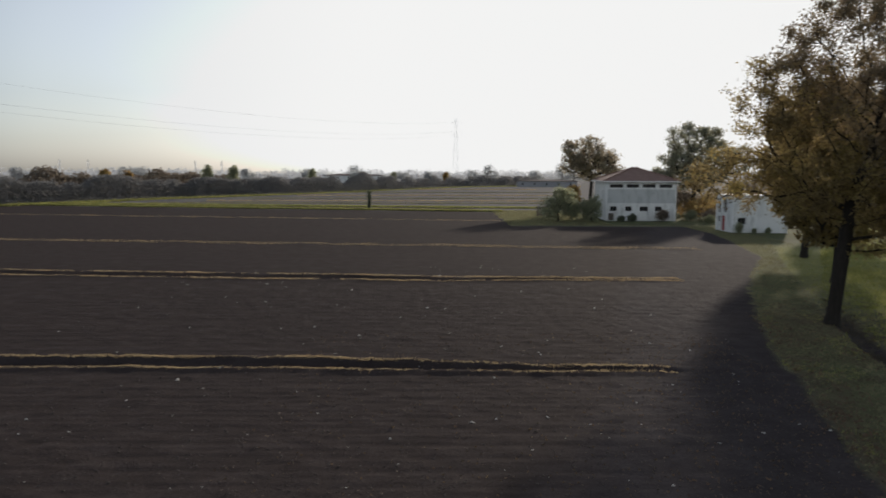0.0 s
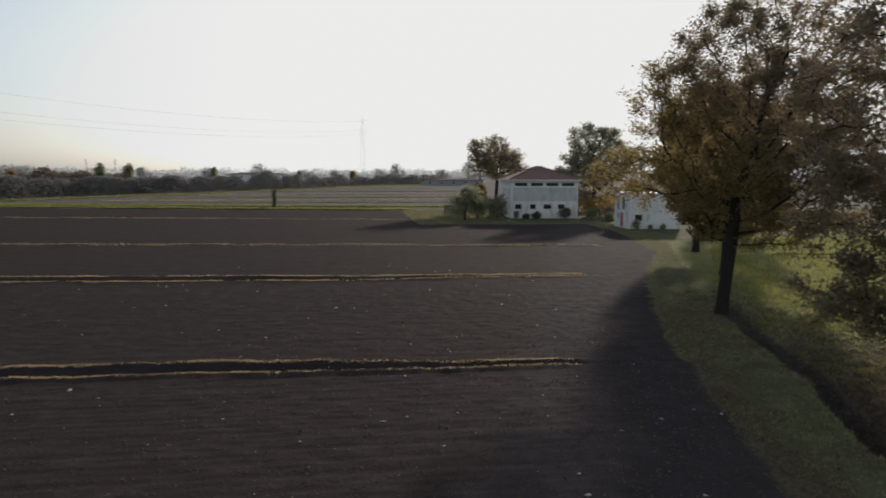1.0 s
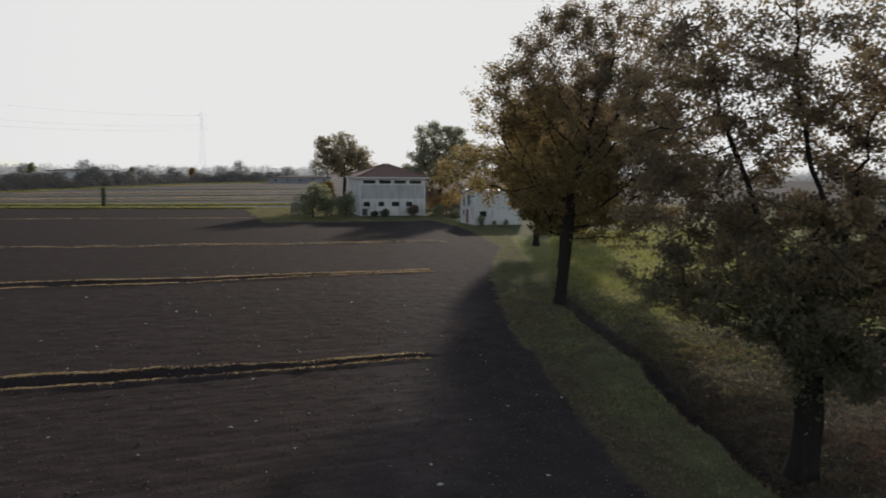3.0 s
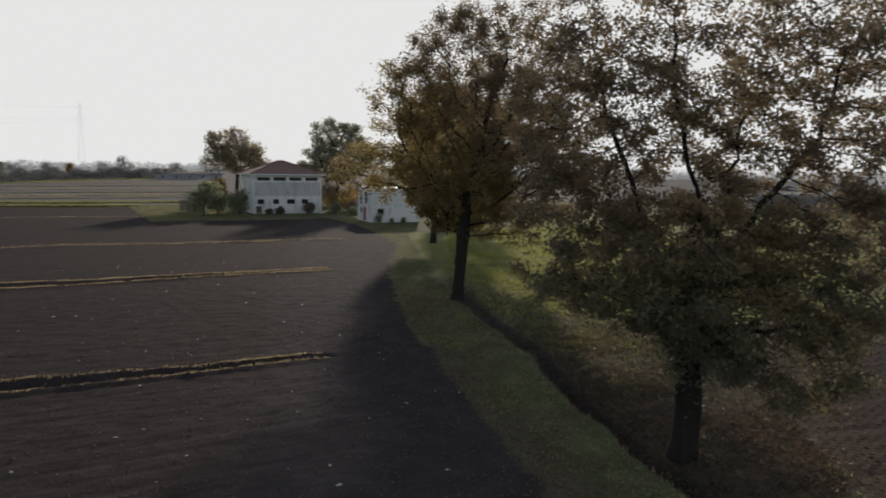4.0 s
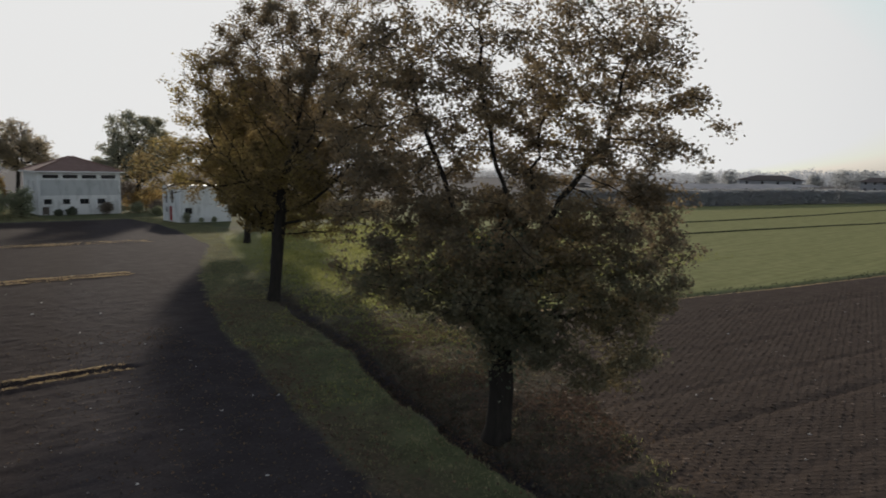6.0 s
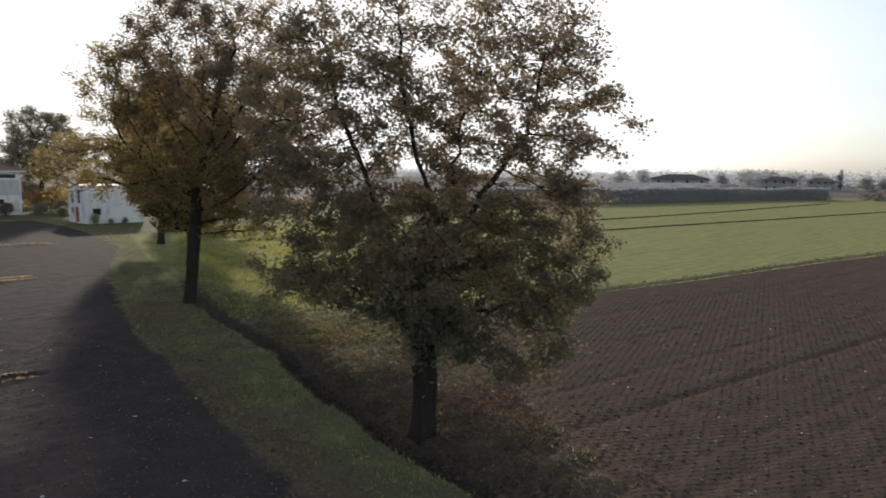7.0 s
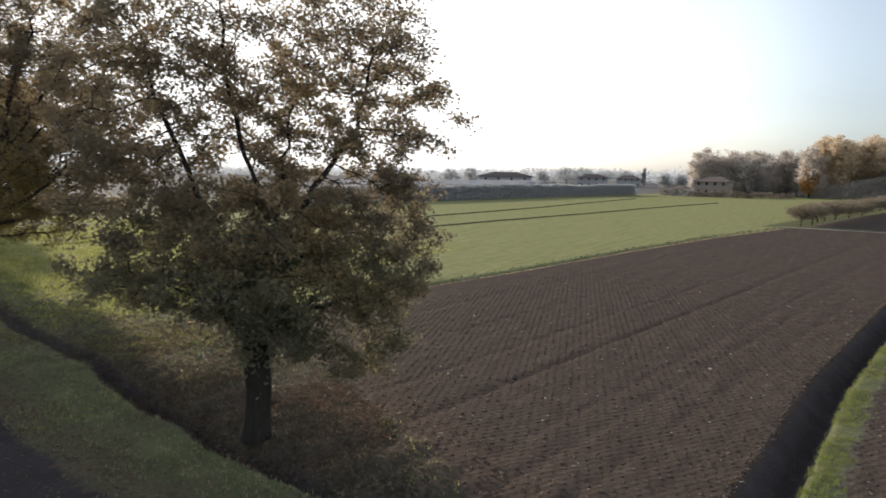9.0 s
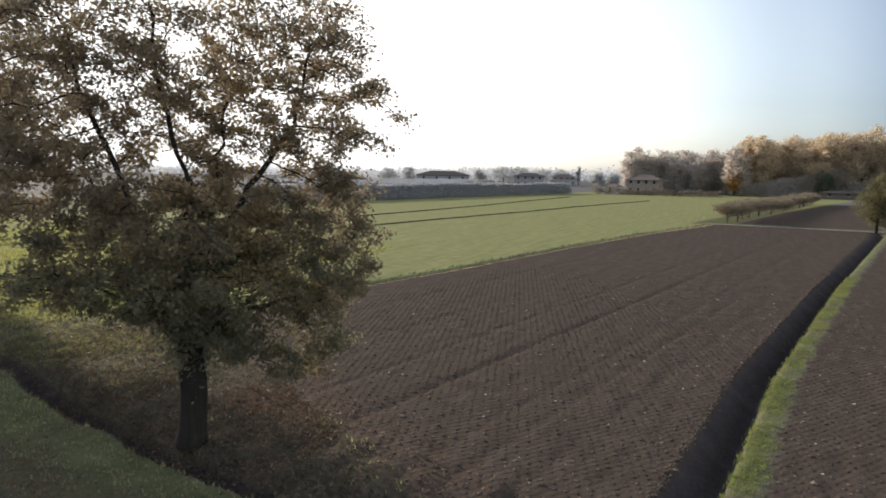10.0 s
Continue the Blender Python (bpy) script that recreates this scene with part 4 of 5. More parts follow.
def build_cottage():
    w, d, h = 7.4, 6.2, 4.9
    ob = empty("cottage", pose(38.6, 95.0, 0, 0, 0, -2.0), "small white plastered house with a red door and grassy front", "house")
    I = Matrix.Identity(4)
    fr = [(0.8, 1.85, 1.15, 2.0)]
    wall("wall", ob, I, w, h, 0.35, fr, M_WALL)
    left = Matrix.Translation((0, d, 0)) @ pose(0, 0, 0, 0, 0, -90)
    door = (d * 0.38, d * 0.38 + 1.25, 0.12, 2.12)
    lh = [(d * 0.48, d * 0.48 + 1.1, 2.6, 4.4), (d * 0.15, d * 0.15 + 0.9, 2.5, 4.2), (d * 0.15, d * 0.15 + 0.8, 1.2, 2.0)]
    wall("wall", ob, left, d - 0.36, h, 0.35, lh + [door], M_WALL)
    right = Matrix.Translation((w, 0.36, 0)) @ pose(0, 0, 0, 0, 0, 90)
    wall("wall", ob, right, d - 0.36, h, 0.35, [], M_WALL)
    rear = Matrix.Translation((w - 0.36, d, 0)) @ pose(0, 0, 0, 0, 0, 180)
    wall("wall", ob, rear, w - 0.72, h, 0.35, [], M_WALL)
    for s in fr:
        window_unit(ob, I, s, 2)
    for s in lh:
        window_unit(ob, left, s, 2)
    bm = bmesh.new()
    box(bm, door[0] + 0.03, door[1] - 0.03, 0.10, 0.16, door[2], door[3] - 0.02, 0.01)
    for k in range(1, 5):
        xm = door[0] + (door[1] - door[0]) * k / 5
        box(bm, xm - 0.012, xm + 0.012, 0.085, 0.099, door[2] + 0.05, door[3] - 0.07)
    bmesh.ops.transform(bm, matrix=left, verts=bm.verts)
    leaf = part("door", bm, M_RED, ob, "red painted plank door")
    bm = bmesh.new()
    tube(bm, left @ Vector((door[1] - 0.18, 0.04, 1.1)), left @ Vector((door[1] - 0.18, 0.11, 1.1)), 0.03, 0.03)
    part("handle", bm, M_STEEL, leaf)
    bm = bmesh.new()
    box(bm, 0.0, w, 0.0, d, h + 0.003, h + 0.14, 0.02)
    part("roof", bm, M_TRIM, ob, "flat pale roof edge")
    bm = bmesh.new()
    tube(bm, (0.12, -0.08, 0), (0.12, -0.08, h), 0.055, 0.055)
    part("downpipe", bm, M_STEEL, ob)
    return ob


build_barn()
build_cottage()
for k, (x, y, h) in enumerate(((39.3, 94.2, 1.5), (41.3, 94.1, 0.6), (43.2, 94.2, 0.7))):
    shrub("shrub", (x, y, 0), ((0, 0, 0.5 * h, 0.35 * h, 0.35 * h, 0.5 * h),), 500, 0.16, M_GREEN_LEAF, "low green shrub at the cottage wall", 60 + k, "shrubs round the houses", 0.1, 40)


# ---- hedges, woods and the far plain ----
def hedge(name, line, tall, wide, leaves, size, mat, label, rough=0.35, seed=1, foot=0.0, category="hedge"):
    """A hedge of many leaf clumps along a line; one joined mesh."""
    g = np.random.default_rng(seed)
    P = np.array(line, float)
    seg = np.linalg.norm(np.diff(P, axis=0), axis=1)
    s = np.r_[0, np.cumsum(seg)]
    u = g.uniform(0, s[-1], leaves)
    x, y = np.interp(u, s, P[:, 0]), np.interp(u, s, P[:, 1])
    top = tall * (1 + rough * vnoise(u / (1.6 * tall), 0 * u, seed) + 0.5 * rough * vnoise(u / (0.5 * tall), 0 * u, seed + 1))
    z = foot + (top - foot) * g.uniform(0, 1, leaves) ** 0.8
    a = g.uniform(0, 2 * math.pi, leaves)
    r = wide * np.sqrt(g.uniform(0, 1, leaves)) * (1 - 0.5 * (z / top) ** 2)
    c = np.c_[x + r * np.cos(a), y + r * np.sin(a), z]
    v, f = leaf_cloud(c, size * 0.4, size)
    return tagged(mesh_part(name, mesh_from(name, v, f), mat), label, category, kind="stuff")


HEDGE_LINE = ((-108, 150), (-103, 166), (-83, 216), (-59, 260), (-24, 344), (4, 410), (40, 470), (70, 540))
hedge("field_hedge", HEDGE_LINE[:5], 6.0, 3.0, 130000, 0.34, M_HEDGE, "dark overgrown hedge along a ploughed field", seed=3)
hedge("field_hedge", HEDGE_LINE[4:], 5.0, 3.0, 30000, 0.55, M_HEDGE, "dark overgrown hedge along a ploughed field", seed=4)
hedge("field_hedge", ((-125, 190), (-108, 240), (-90, 300)), 6.5, 3.0, 16000, 0.85, M_HEDGE_BROWN, "brown hedge behind the field", seed=5)
hedge("field_hedge", ((-160, 165), (-118, 168)), 3.5, 2.0, 3500, 0.7, M_HEDGE_BROWN, "brown hedge behind the field", seed=6)
for k, (az, d, h) in enumerate(((-18.3, 262, 10.5), (-16.4, 268, 10.5), (-10.4, 330, 10), (-4.0, 420, 9), (-25.4, 235, 9), (-23.8, 240, 8), (0.2, 480, 9))):
    x, y = d * math.sin(radians(az)), d * math.cos(radians(az))
    shrub("field_tree", (x, y, 0), ((0, 0, 0.55 * h, 0.2 * h, 0.2 * h, 0.42 * h), (0.05 * h, 0, 0.75 * h, 0.13 * h, 0.13 * h, 0.25 * h)), 1500, 0.7, M_GREEN_LEAF if k < 4 else M_YELLOW_LEAF, "slim green tree in the far hedge" if k < 4 else "yellow-brown tree in the far hedge", 70 + k, "trees in the far hedge", 0.3, 60, "tree")

hedge("garden_hedge", ((37, 142), (52, 138), (72, 134)), 4.5, 2.5, 15000, 0.4, M_HEDGE_BROWN, "overgrown brown hedge behind the white houses", 0.4, 20)

# ivied post at the green track
post = empty("ivied_post", pose(-16.2, 156.0, 0), "old wooden post thickly grown with ivy beside a track", "post")
bm = bmesh.new()
tube(bm, (0, 0, -0.3), (0.05, 0, 4.0), 0.13, 0.10)
part("pole", bm, M_WOOD, post)
c = np.c_[rng.normal(0, 0.22, (900, 2)), rng.uniform(0.1, 4.0, 900)]
v, f = leaf_cloud(c, 0.08, 0.26, 1.0, 0.5)
mesh_part("ivy", mesh_from("ivy", v, f), M_IVY, post, "dark ivy")

# far field ditches as low grass banks
for k, (x0, x1, y0, y1) in enumerate(((-75, 45, 181, 186), (-65, 45, 196, 204), (-58, 45, 216, 226), (-50, 45, 245, 256), (-38, 46, 285, 296), (-12, 46, 345, 350))):
    n = 1800
    u = rng.uniform(0, 1, n)
    pts = np.c_[x0 + (x1 - x0) * u, y0 + (y1 - y0) * u + rng.normal(0, 0.25, n), np.zeros(n)]
    blades("grass_bank", pts, 0.38, 0.10, M_STRAW if k % 2 else M_GRASS, "thin grass bank across the far field", per=3)
n = 5000
u = rng.uniform(0, 1, n)
L = np.array([(-101, 161), (-81, 211), (-57, 254), (5, 404), (47, 452)])
q = np.linspace(0, 1, 5)
pts = np.c_[np.interp(u, q, L[:, 0]) + rng.normal(1.5, 0.8, n), np.interp(u, q, L[:, 1]) + rng.normal(0, 0.8, n), np.zeros(n)]
blades("grass_bank", pts, 0.6, 0.16, M_GRASS_BRIGHT, "grass bank at the foot of the far hedge", per=3)

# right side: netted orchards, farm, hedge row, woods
hedge("orchard_rows", ((160.7, 86.5), (190, 80.5), (220, 74.5)), 3.8, 2.2, 24000, 0.5, M_ORCHARD_HAZE, "brown clipped orchard rows beyond the green field", 0.06, 8, category="orchard")
hedge("orchard_rows", ((120, 96), (160.5, 87)), 3.8, 2.2, 16000, 0.5, M_ORCHARD_HAZE, "brown clipped orchard rows beyond the green field", 0.06, 18, category="orchard")
hedge("orchard_rows", ((221, 74), (262, 60.5)), 3.6, 2.2, 18000, 0.5, M_ORCHARD_HAZE, "dark green orchard rows beyond the green field", 0.08, 9, category="orchard")


def net_tunnel(x0, y0, x1, y1, h, wide):
    ob = empty("orchard_net", pose(x0, y0, 0), "grey hail netting stretched over orchard rows", "net", "hail nets")
    L = math.hypot(x1 - x0, y1 - y0)
    a = math.degrees(math.atan2(y1 - y0, x1 - x0))
    m = pose(0, 0, 0, 0, 0, a)
    bm = bmesh.new()
    n = max(2, int(L / 6))
    rows = []
    for i in range(n + 1):
        u = L * i / n
        sag = -0.25 if i % 2 else 0.0
        rows.append([bm.verts.new(m @ Vector((u, y, z + sag))) for y, z in ((-wide, h * 0.86), (-wide * 0.5, h), (0, h * 0.88), (wide * 0.5, h), (wide, h * 0.86))])
    for r0, r1 in zip(rows, rows[1:]):
        for j in range(4):
            bm.faces.new((r0[j], r1[j], r1[j + 1], r0[j + 1]))
    part("net", bm, M_NET_HAZE, ob)
    for i in range(0, n + 1, 2):
        bm = bmesh.new()
        tube(bm, m @ Vector((L * i / n, -wide * 0.5, -0.2)), m @ Vector((L * i / n, -wide * 0.5, h + 0.05)), 0.09, 0.07, 6)
        part("pole", bm, M_WOOD, ob)
    return ob


net_tunnel(150, 108, 225, 92, 4.6, 7)
net_tunnel(170, 128, 262, 100, 4.8, 8)


def farmhouse(x, y, turn, w, d, h, rise, walls, label, bays):
    ob = empty("farmhouse", pose(x, y, 0, 0, 0, turn), label, "house", "far farmhouses")
    holes = []
    for fl in range(2 if h > 4.5 else 1):
        for i in range(bays):
            xm = w * (i + 0.5) / bays
            holes.append((xm - 0.5, xm + 0.5, 1.0 + 2.9 * fl, 2.3 + 2.9 * fl))
    wall("wall", ob, Matrix.Identity(4), w, h, 0.4, holes, walls)
    for hh in holes:
        window_unit(ob, Matrix.Identity(4), hh, 2)
    wall("wall", ob, Matrix.Translation((0, d, 0)) @ pose(0, 0, 0, 0, 0, -90), d - 0.41, h, 0.4, [(d * 0.4, d * 0.4 + 1, 1.0, 2.3)], walls)
    wall("wall", ob, Matrix.Translation((w, 0.41, 0)) @ pose(0, 0, 0, 0, 0, 90), d - 0.41, h, 0.4, [], walls)
    wall("wall", ob, Matrix.Translation((w - 0.41, d, 0)) @ pose(0, 0, 0, 0, 0, 180), w - 0.82, h, 0.4, [], walls)
    hip_roof(ob, w, d, h + 0.17, rise, 0.6, M_ROOF_DARK, w * 0.4)
    return ob


M_ROOF_DARK = tile_material("weathered_roof", (0.13, 0.10, 0.09), (0.20, 0.16, 0.14))


def polar(az, d):
    return d * math.sin(radians(az)), d * math.cos(radians(az))


# houses face the camera: the front runs clockwise round it
farmhouse(275, 41.0, -95, 11.5, 9, 5.2, 1.8, M_BRICK, "pinkish two-storey farmhouse with low dark roof", 4)
farmhouse(272, 49.5, -96, 5.5, 5, 2.6, 1.0, M_WALL, "low pale outbuilding beside the farmhouse", 1)
for az, d, w, h in ((65.0, 330, 24, 5.6), (72.8, 400, 16, 5.2), (75.8, 420, 13, 4.8)):
    x, y = polar(az, d)
    # walls wear the netting's grey, which dulls them like haze
    farmhouse(x, y, -az, w, 9, h, 2.0, M_NET_HAZE, "distant two-storey farmhouse with low roof", 4)
x, y = polar(5.9, 436)
farmhouse(x, y, -7, 36, 10, 3.4, 1.0, M_NET_HAZE, "long low grey farm shed beyond the fields", 5)
x, y = polar(-9.5, 560)
farmhouse(x, y, 9, 46, 14, 6.0, 1.4, M_WALL, "long pale warehouse on the horizon", 6)

hedge("farm_bushes", ((268, 52), (264, 30), (262, 16), (266, 8)), 2.2, 1.6, 4500, 0.4, M_HEDGE_BROWN, "brown bushes before the farmhouse", 0.5, 19, category="bushes")

# the pale track across the end of the brown field
bm = bmesh.new()
a, b2 = [], []
for i in range(21):
    u = i / 20
    x, y = 116.6 - 4.6 * u, 5.2 - 23.0 * u
    w = 0.38 + 0.1 * math.sin(9 * u)
    a.append(bm.verts.new((x - w, y, 0.07)))
    b2.append(bm.verts.new((x + w, y, 0.07)))
for i in range(20):
    bm.faces.new((a[i], a[i + 1], b2[i + 1], b2[i]))
r = bmesh.ops.extrude_face_region(bm, geom=bm.faces[:])
for v in r["geom"]:
    if isinstance(v, bmesh.types.BMVert):
        v.co.z -= 0.2
tagged(part("farm_track", bm, M_TRACK), "pale dry track across the end of a bare field", "track", kind="structure")

x, y = polar(95.0, 276)
farmhouse(x, y, -96, 11, 6, 2.0, 0.7, M_WOOD, "low dark wooden shed before the woods", 2)

# board fence corner by the barn bushes
fence = empty("board_fence", pose(17.0, 128.5, 0, 0, 0, -8), "short dark wooden board fence beside the barn bushes", "fence")
for i in range(4):
    bm = bmesh.new()
    box(bm, -0.08 + 1.0 * i, 0.08 + 1.0 * i, -0.08, 0.08, -0.3, 2.0, 0.01)
    part("post", bm, M_WOOD, fence)
for i in range(6):
    bm = bmesh.new()
    box(bm, -0.1, 3.1, -0.115, -0.085, 0.25 + 0.28 * i, 0.48 + 0.28 * i, 0.005)
    part("board", bm, M_WOOD, fence)

# hedge row of small pollards by the far track
for k in range(22):
    u = k / 21
    x, y = 121 + 98 * u ** 1.05 + rng.normal(0, 1.1), 2.2 - 19.6 * u + rng.normal(0, 0.4)
    h = 3.3 - 0.2 * u + rng.normal(0, 0.25)
    shrub("pollard", (x, y, 0), ((0, 0, 0.68 * h, 2.8, 2.2, 0.30 * h), (0.9, 0, 0.55 * h, 2.4, 2.0, 0.26 * h)), 3600, 0.18, M_POLLARD, "small brown pollarded tree in a row along the track", 90 + k, "pollards along the track", 0.3, 70, "tree")

shrub("round_tree", (111.8, -16.8, 0), ((0, -1.5, 5.0, 3.8, 3.8, 3.2), (0, 0.4, 3.6, 2.6, 2.6, 2.2), (0, -2.5, 6.4, 2.4, 2.4, 1.9), (0, -1.2, 2.6, 2.6, 2.6, 1.9)), 20000, 0.2, M_OLIVE_LEAF, "dark leafy tree at the end of the ditch", 120, "", 0.3, 200, "tree")
x, y = polar(95.3, 285)
shrub("evergreen", (x, y, 0), ((0, 0, 3.6, 3.4, 3.4, 3.6), (0, 0, 6.0, 2.0, 2.0, 2.6)), 4000, 0.6, M_IVY, "dark evergreen tree before the woods", 121, "", 0.3, 80, "tree")
x, y = polar(89.3, 287)
shrub("orange_tree", (x, y, 0), ((0, 0, 5.4, 3.2, 3.2, 4.4), (0.5, 0.5, 8.2, 2.0, 2.0, 2.2)), 4500, 0.6, M_ORANGE_LEAF, "bright orange autumn tree at the edge of the woods", 122, "", 0.3, 80, "tree")


def poplar(at, h, mat, seed, leaves):
    r = 0.25 * h
    return tree("poplar", at, ((0, 0, 0), (0.1, 0, 0.25 * h), (0.2, 0.1, 0.7 * h)), ((0, 0, 0.42 * h, r, r, 0.34 * h), (0.25 * r, 0, 0.72 * h, 0.8 * r, 0.8 * r, 0.25 * h), (-0.5 * r, 0.2 * r, 0.62 * h, 0.6 * r, 0.6 * r, 0.24 * h)), 260, leaves, 0.62, 0.85, M_BARK_PALE, mat, 0.3,
                "tall half-bare poplar in an autumn wood", step=1.2, kill=1.4, seed=seed, limbs=3, tip=0.05, twig=0.2, group="woods beyond the fields", clump=3.0)


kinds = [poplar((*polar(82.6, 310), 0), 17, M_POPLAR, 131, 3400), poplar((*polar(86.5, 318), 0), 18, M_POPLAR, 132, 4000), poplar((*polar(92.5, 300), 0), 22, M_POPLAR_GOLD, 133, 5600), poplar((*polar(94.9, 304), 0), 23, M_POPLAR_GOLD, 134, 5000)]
g = np.random.default_rng(5)
for k in range(132):
    az = 82.0 + 34 * (k % 66) / 66 + g.normal(0, 0.22)
    d = (298 if k < 66 else 326) + g.normal(0, 7) + (14 if az < 89 else 0)
    s = (1.04 + 0.012 * min(az - 90, 5) if az > 89 else 1.02) * g.uniform(0.88, 1.06)
    x, y = polar(az, d)
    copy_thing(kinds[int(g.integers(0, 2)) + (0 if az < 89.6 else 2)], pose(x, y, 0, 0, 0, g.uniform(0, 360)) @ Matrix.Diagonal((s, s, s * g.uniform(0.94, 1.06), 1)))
hedge("wood_undergrowth", [polar(a, 312) for a in (82, 87, 89.4)], 7.5, 3.5, 22000, 0.42, M_WOOD_HAZE, "undergrowth at the foot of the woods, blue-grey with haze", 0.35, 14, category="undergrowth")
hedge("wood_undergrowth", [polar(a, 290) for a in (89.0, 94, 100, 108, 116)], 7.0, 4.0, 56000, 0.45, M_WOOD_BROWN, "hazy brown undergrowth at the foot of the woods", 0.6, 16, category="undergrowth")
hedge("wood_undergrowth", [polar(a, 334) for a in (82, 88, 94, 100, 108, 116)], 14.0, 5.0, 50000, 0.7, M_WOOD_HAZE, "hazy grey undergrowth within the woods", 0.15, 15, category="undergrowth")


def far_trees(name, az0, az1, d, tall, count, seed, mat):
    """Far tree lines with haze put into their colour: lumps of leaf clumps round the horizon."""
    g = np.random.default_rng(seed)
    cs = []
    n = int(count)
    az = g.uniform(az0, az1, n)
    for a in az:
        h = tall * (0.62 + 0.40 * g.uniform() ** 2.2)
        w = h * g.uniform(0.6, 1.8)
        x, y = polar(a, d * g.uniform(0.92, 1.12))
        m = 110
        p = g.normal(0, 1, (m, 3))
        p /= np.linalg.norm(p, axis=1, keepdims=True)
        p *= g.uniform(0.3, 1, (m, 1)) ** 0.5
        cs.append(np.array([x, y, h * 0.5]) + p * np.array([w, w, h * 0.52]))
    v, f = leaf_cloud(np.concatenate(cs), 0.6, tall * 0.13)
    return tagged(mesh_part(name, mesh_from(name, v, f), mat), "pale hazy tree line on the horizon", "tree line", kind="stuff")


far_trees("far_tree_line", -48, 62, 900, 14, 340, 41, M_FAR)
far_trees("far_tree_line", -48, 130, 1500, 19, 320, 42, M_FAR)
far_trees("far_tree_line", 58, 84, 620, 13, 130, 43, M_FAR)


# single trees on the horizon, their leaves paled for the haze
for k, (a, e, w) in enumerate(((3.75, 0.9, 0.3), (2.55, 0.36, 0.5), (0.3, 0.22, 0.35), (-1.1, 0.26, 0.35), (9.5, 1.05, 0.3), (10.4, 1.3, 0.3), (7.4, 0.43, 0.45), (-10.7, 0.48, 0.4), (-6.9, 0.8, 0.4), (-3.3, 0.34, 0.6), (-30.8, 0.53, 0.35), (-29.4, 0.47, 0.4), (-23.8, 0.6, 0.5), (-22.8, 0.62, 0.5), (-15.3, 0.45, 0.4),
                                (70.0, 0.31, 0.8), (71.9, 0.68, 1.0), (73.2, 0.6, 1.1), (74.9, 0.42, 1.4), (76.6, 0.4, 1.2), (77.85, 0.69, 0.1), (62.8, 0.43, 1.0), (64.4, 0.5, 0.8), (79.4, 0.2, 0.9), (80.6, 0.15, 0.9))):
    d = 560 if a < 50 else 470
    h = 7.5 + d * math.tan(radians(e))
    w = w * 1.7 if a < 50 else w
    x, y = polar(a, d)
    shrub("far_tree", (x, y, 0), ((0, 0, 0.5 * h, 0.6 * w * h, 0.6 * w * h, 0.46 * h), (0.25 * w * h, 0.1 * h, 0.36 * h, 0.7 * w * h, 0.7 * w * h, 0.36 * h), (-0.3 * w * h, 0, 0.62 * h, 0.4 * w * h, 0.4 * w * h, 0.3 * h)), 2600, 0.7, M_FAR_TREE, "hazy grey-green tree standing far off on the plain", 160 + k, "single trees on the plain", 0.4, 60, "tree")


# ---- power line ----
def pylon(at, h, label, thick=0.034, group="power line", arms=(0.93, 0.79, 0.735)):
    ob = empty("pylon", pose(*at), label, "pylon", group)
    bm = bmesh.new()
    b, t = 0.055 * h, 0.011 * h
    lev = np.linspace(0, 1, 11) ** 0.85

    def corner(i, u):
        r = b + (t - b) * u ** 0.8
        return Vector(((1, 1, -1, -1)[i] * r, (1, -1, -1, 1)[i] * r, u * h))

    for u0, u1 in zip(lev, lev[1:]):
        for i in range(4):
            tube(bm, corner(i, u0), corner(i, u1), thick, thick, 4)
            tube(bm, corner(i, u0), corner((i + 1) % 4, u1), thick * 0.6, thick * 0.6, 4)
            tube(bm, corner((i + 1) % 4, u0), corner(i, u1), thick * 0.6, thick * 0.6, 4)
    part("tower", bm, M_STEEL, ob)
    for u in arms:
        bm = bmesh.new()
        for s in (1, -1):
            tube(bm, (0, 0, u * h + 0.02 * h), (s * 0.09 * h, 0, u * h), thick, thick * 0.6, 4)
            tube(bm, (0, 0, u * h - 0.02 * h), (s * 0.09 * h, 0, u * h), thick, thick * 0.6, 4)
        part("crossarm", bm, M_STEEL, ob)
    return ob


pylon((10.5, 600, 0), 54, "tall steel lattice pylon standing far off in haze")
pylon((-240, 110, 0), 54, "tall steel lattice pylon standing far off in haze")
for az in (-28.2, -26.4, -19.1, -17.2):
    pylon((*polar(az, 900), 0), 22, "small lattice pylon on the horizon", 0.09, "small pylons")
for z in (50.2, 42.7, 39.7):
    bm = bmesh.new()
    prev = None
    for i in range(33):
        u = i / 32
        p = Vector((10.5 - 250.5 * u, 600 - 490 * u, z - 12 * (1 - (2 * u - 1) ** 2)))
        if prev is not None:
            tube(bm, prev, p, 0.03, 0.03, 4)
        prev = p
    tagged(part("power_cable", bm, M_STEEL), "thin power cable between two pylons", "cable", "power cables")


# ---- grass, soil lumps, leaves ----
def strewn(n, x0, x1, y0, y1, keep, seed):
    g = np.random.default_rng(seed)
    x, y = g.uniform(x0, x1, n), g.uniform(y0, y1, n)
    z, soil, soil_r, crop, grass, litter, shade_band = zones(x, y)
    ok = g.uniform(0, 1, n) < keep(x, y, z, soil, soil_r, crop, grass, litter)
    return np.c_[x, y, z][ok]


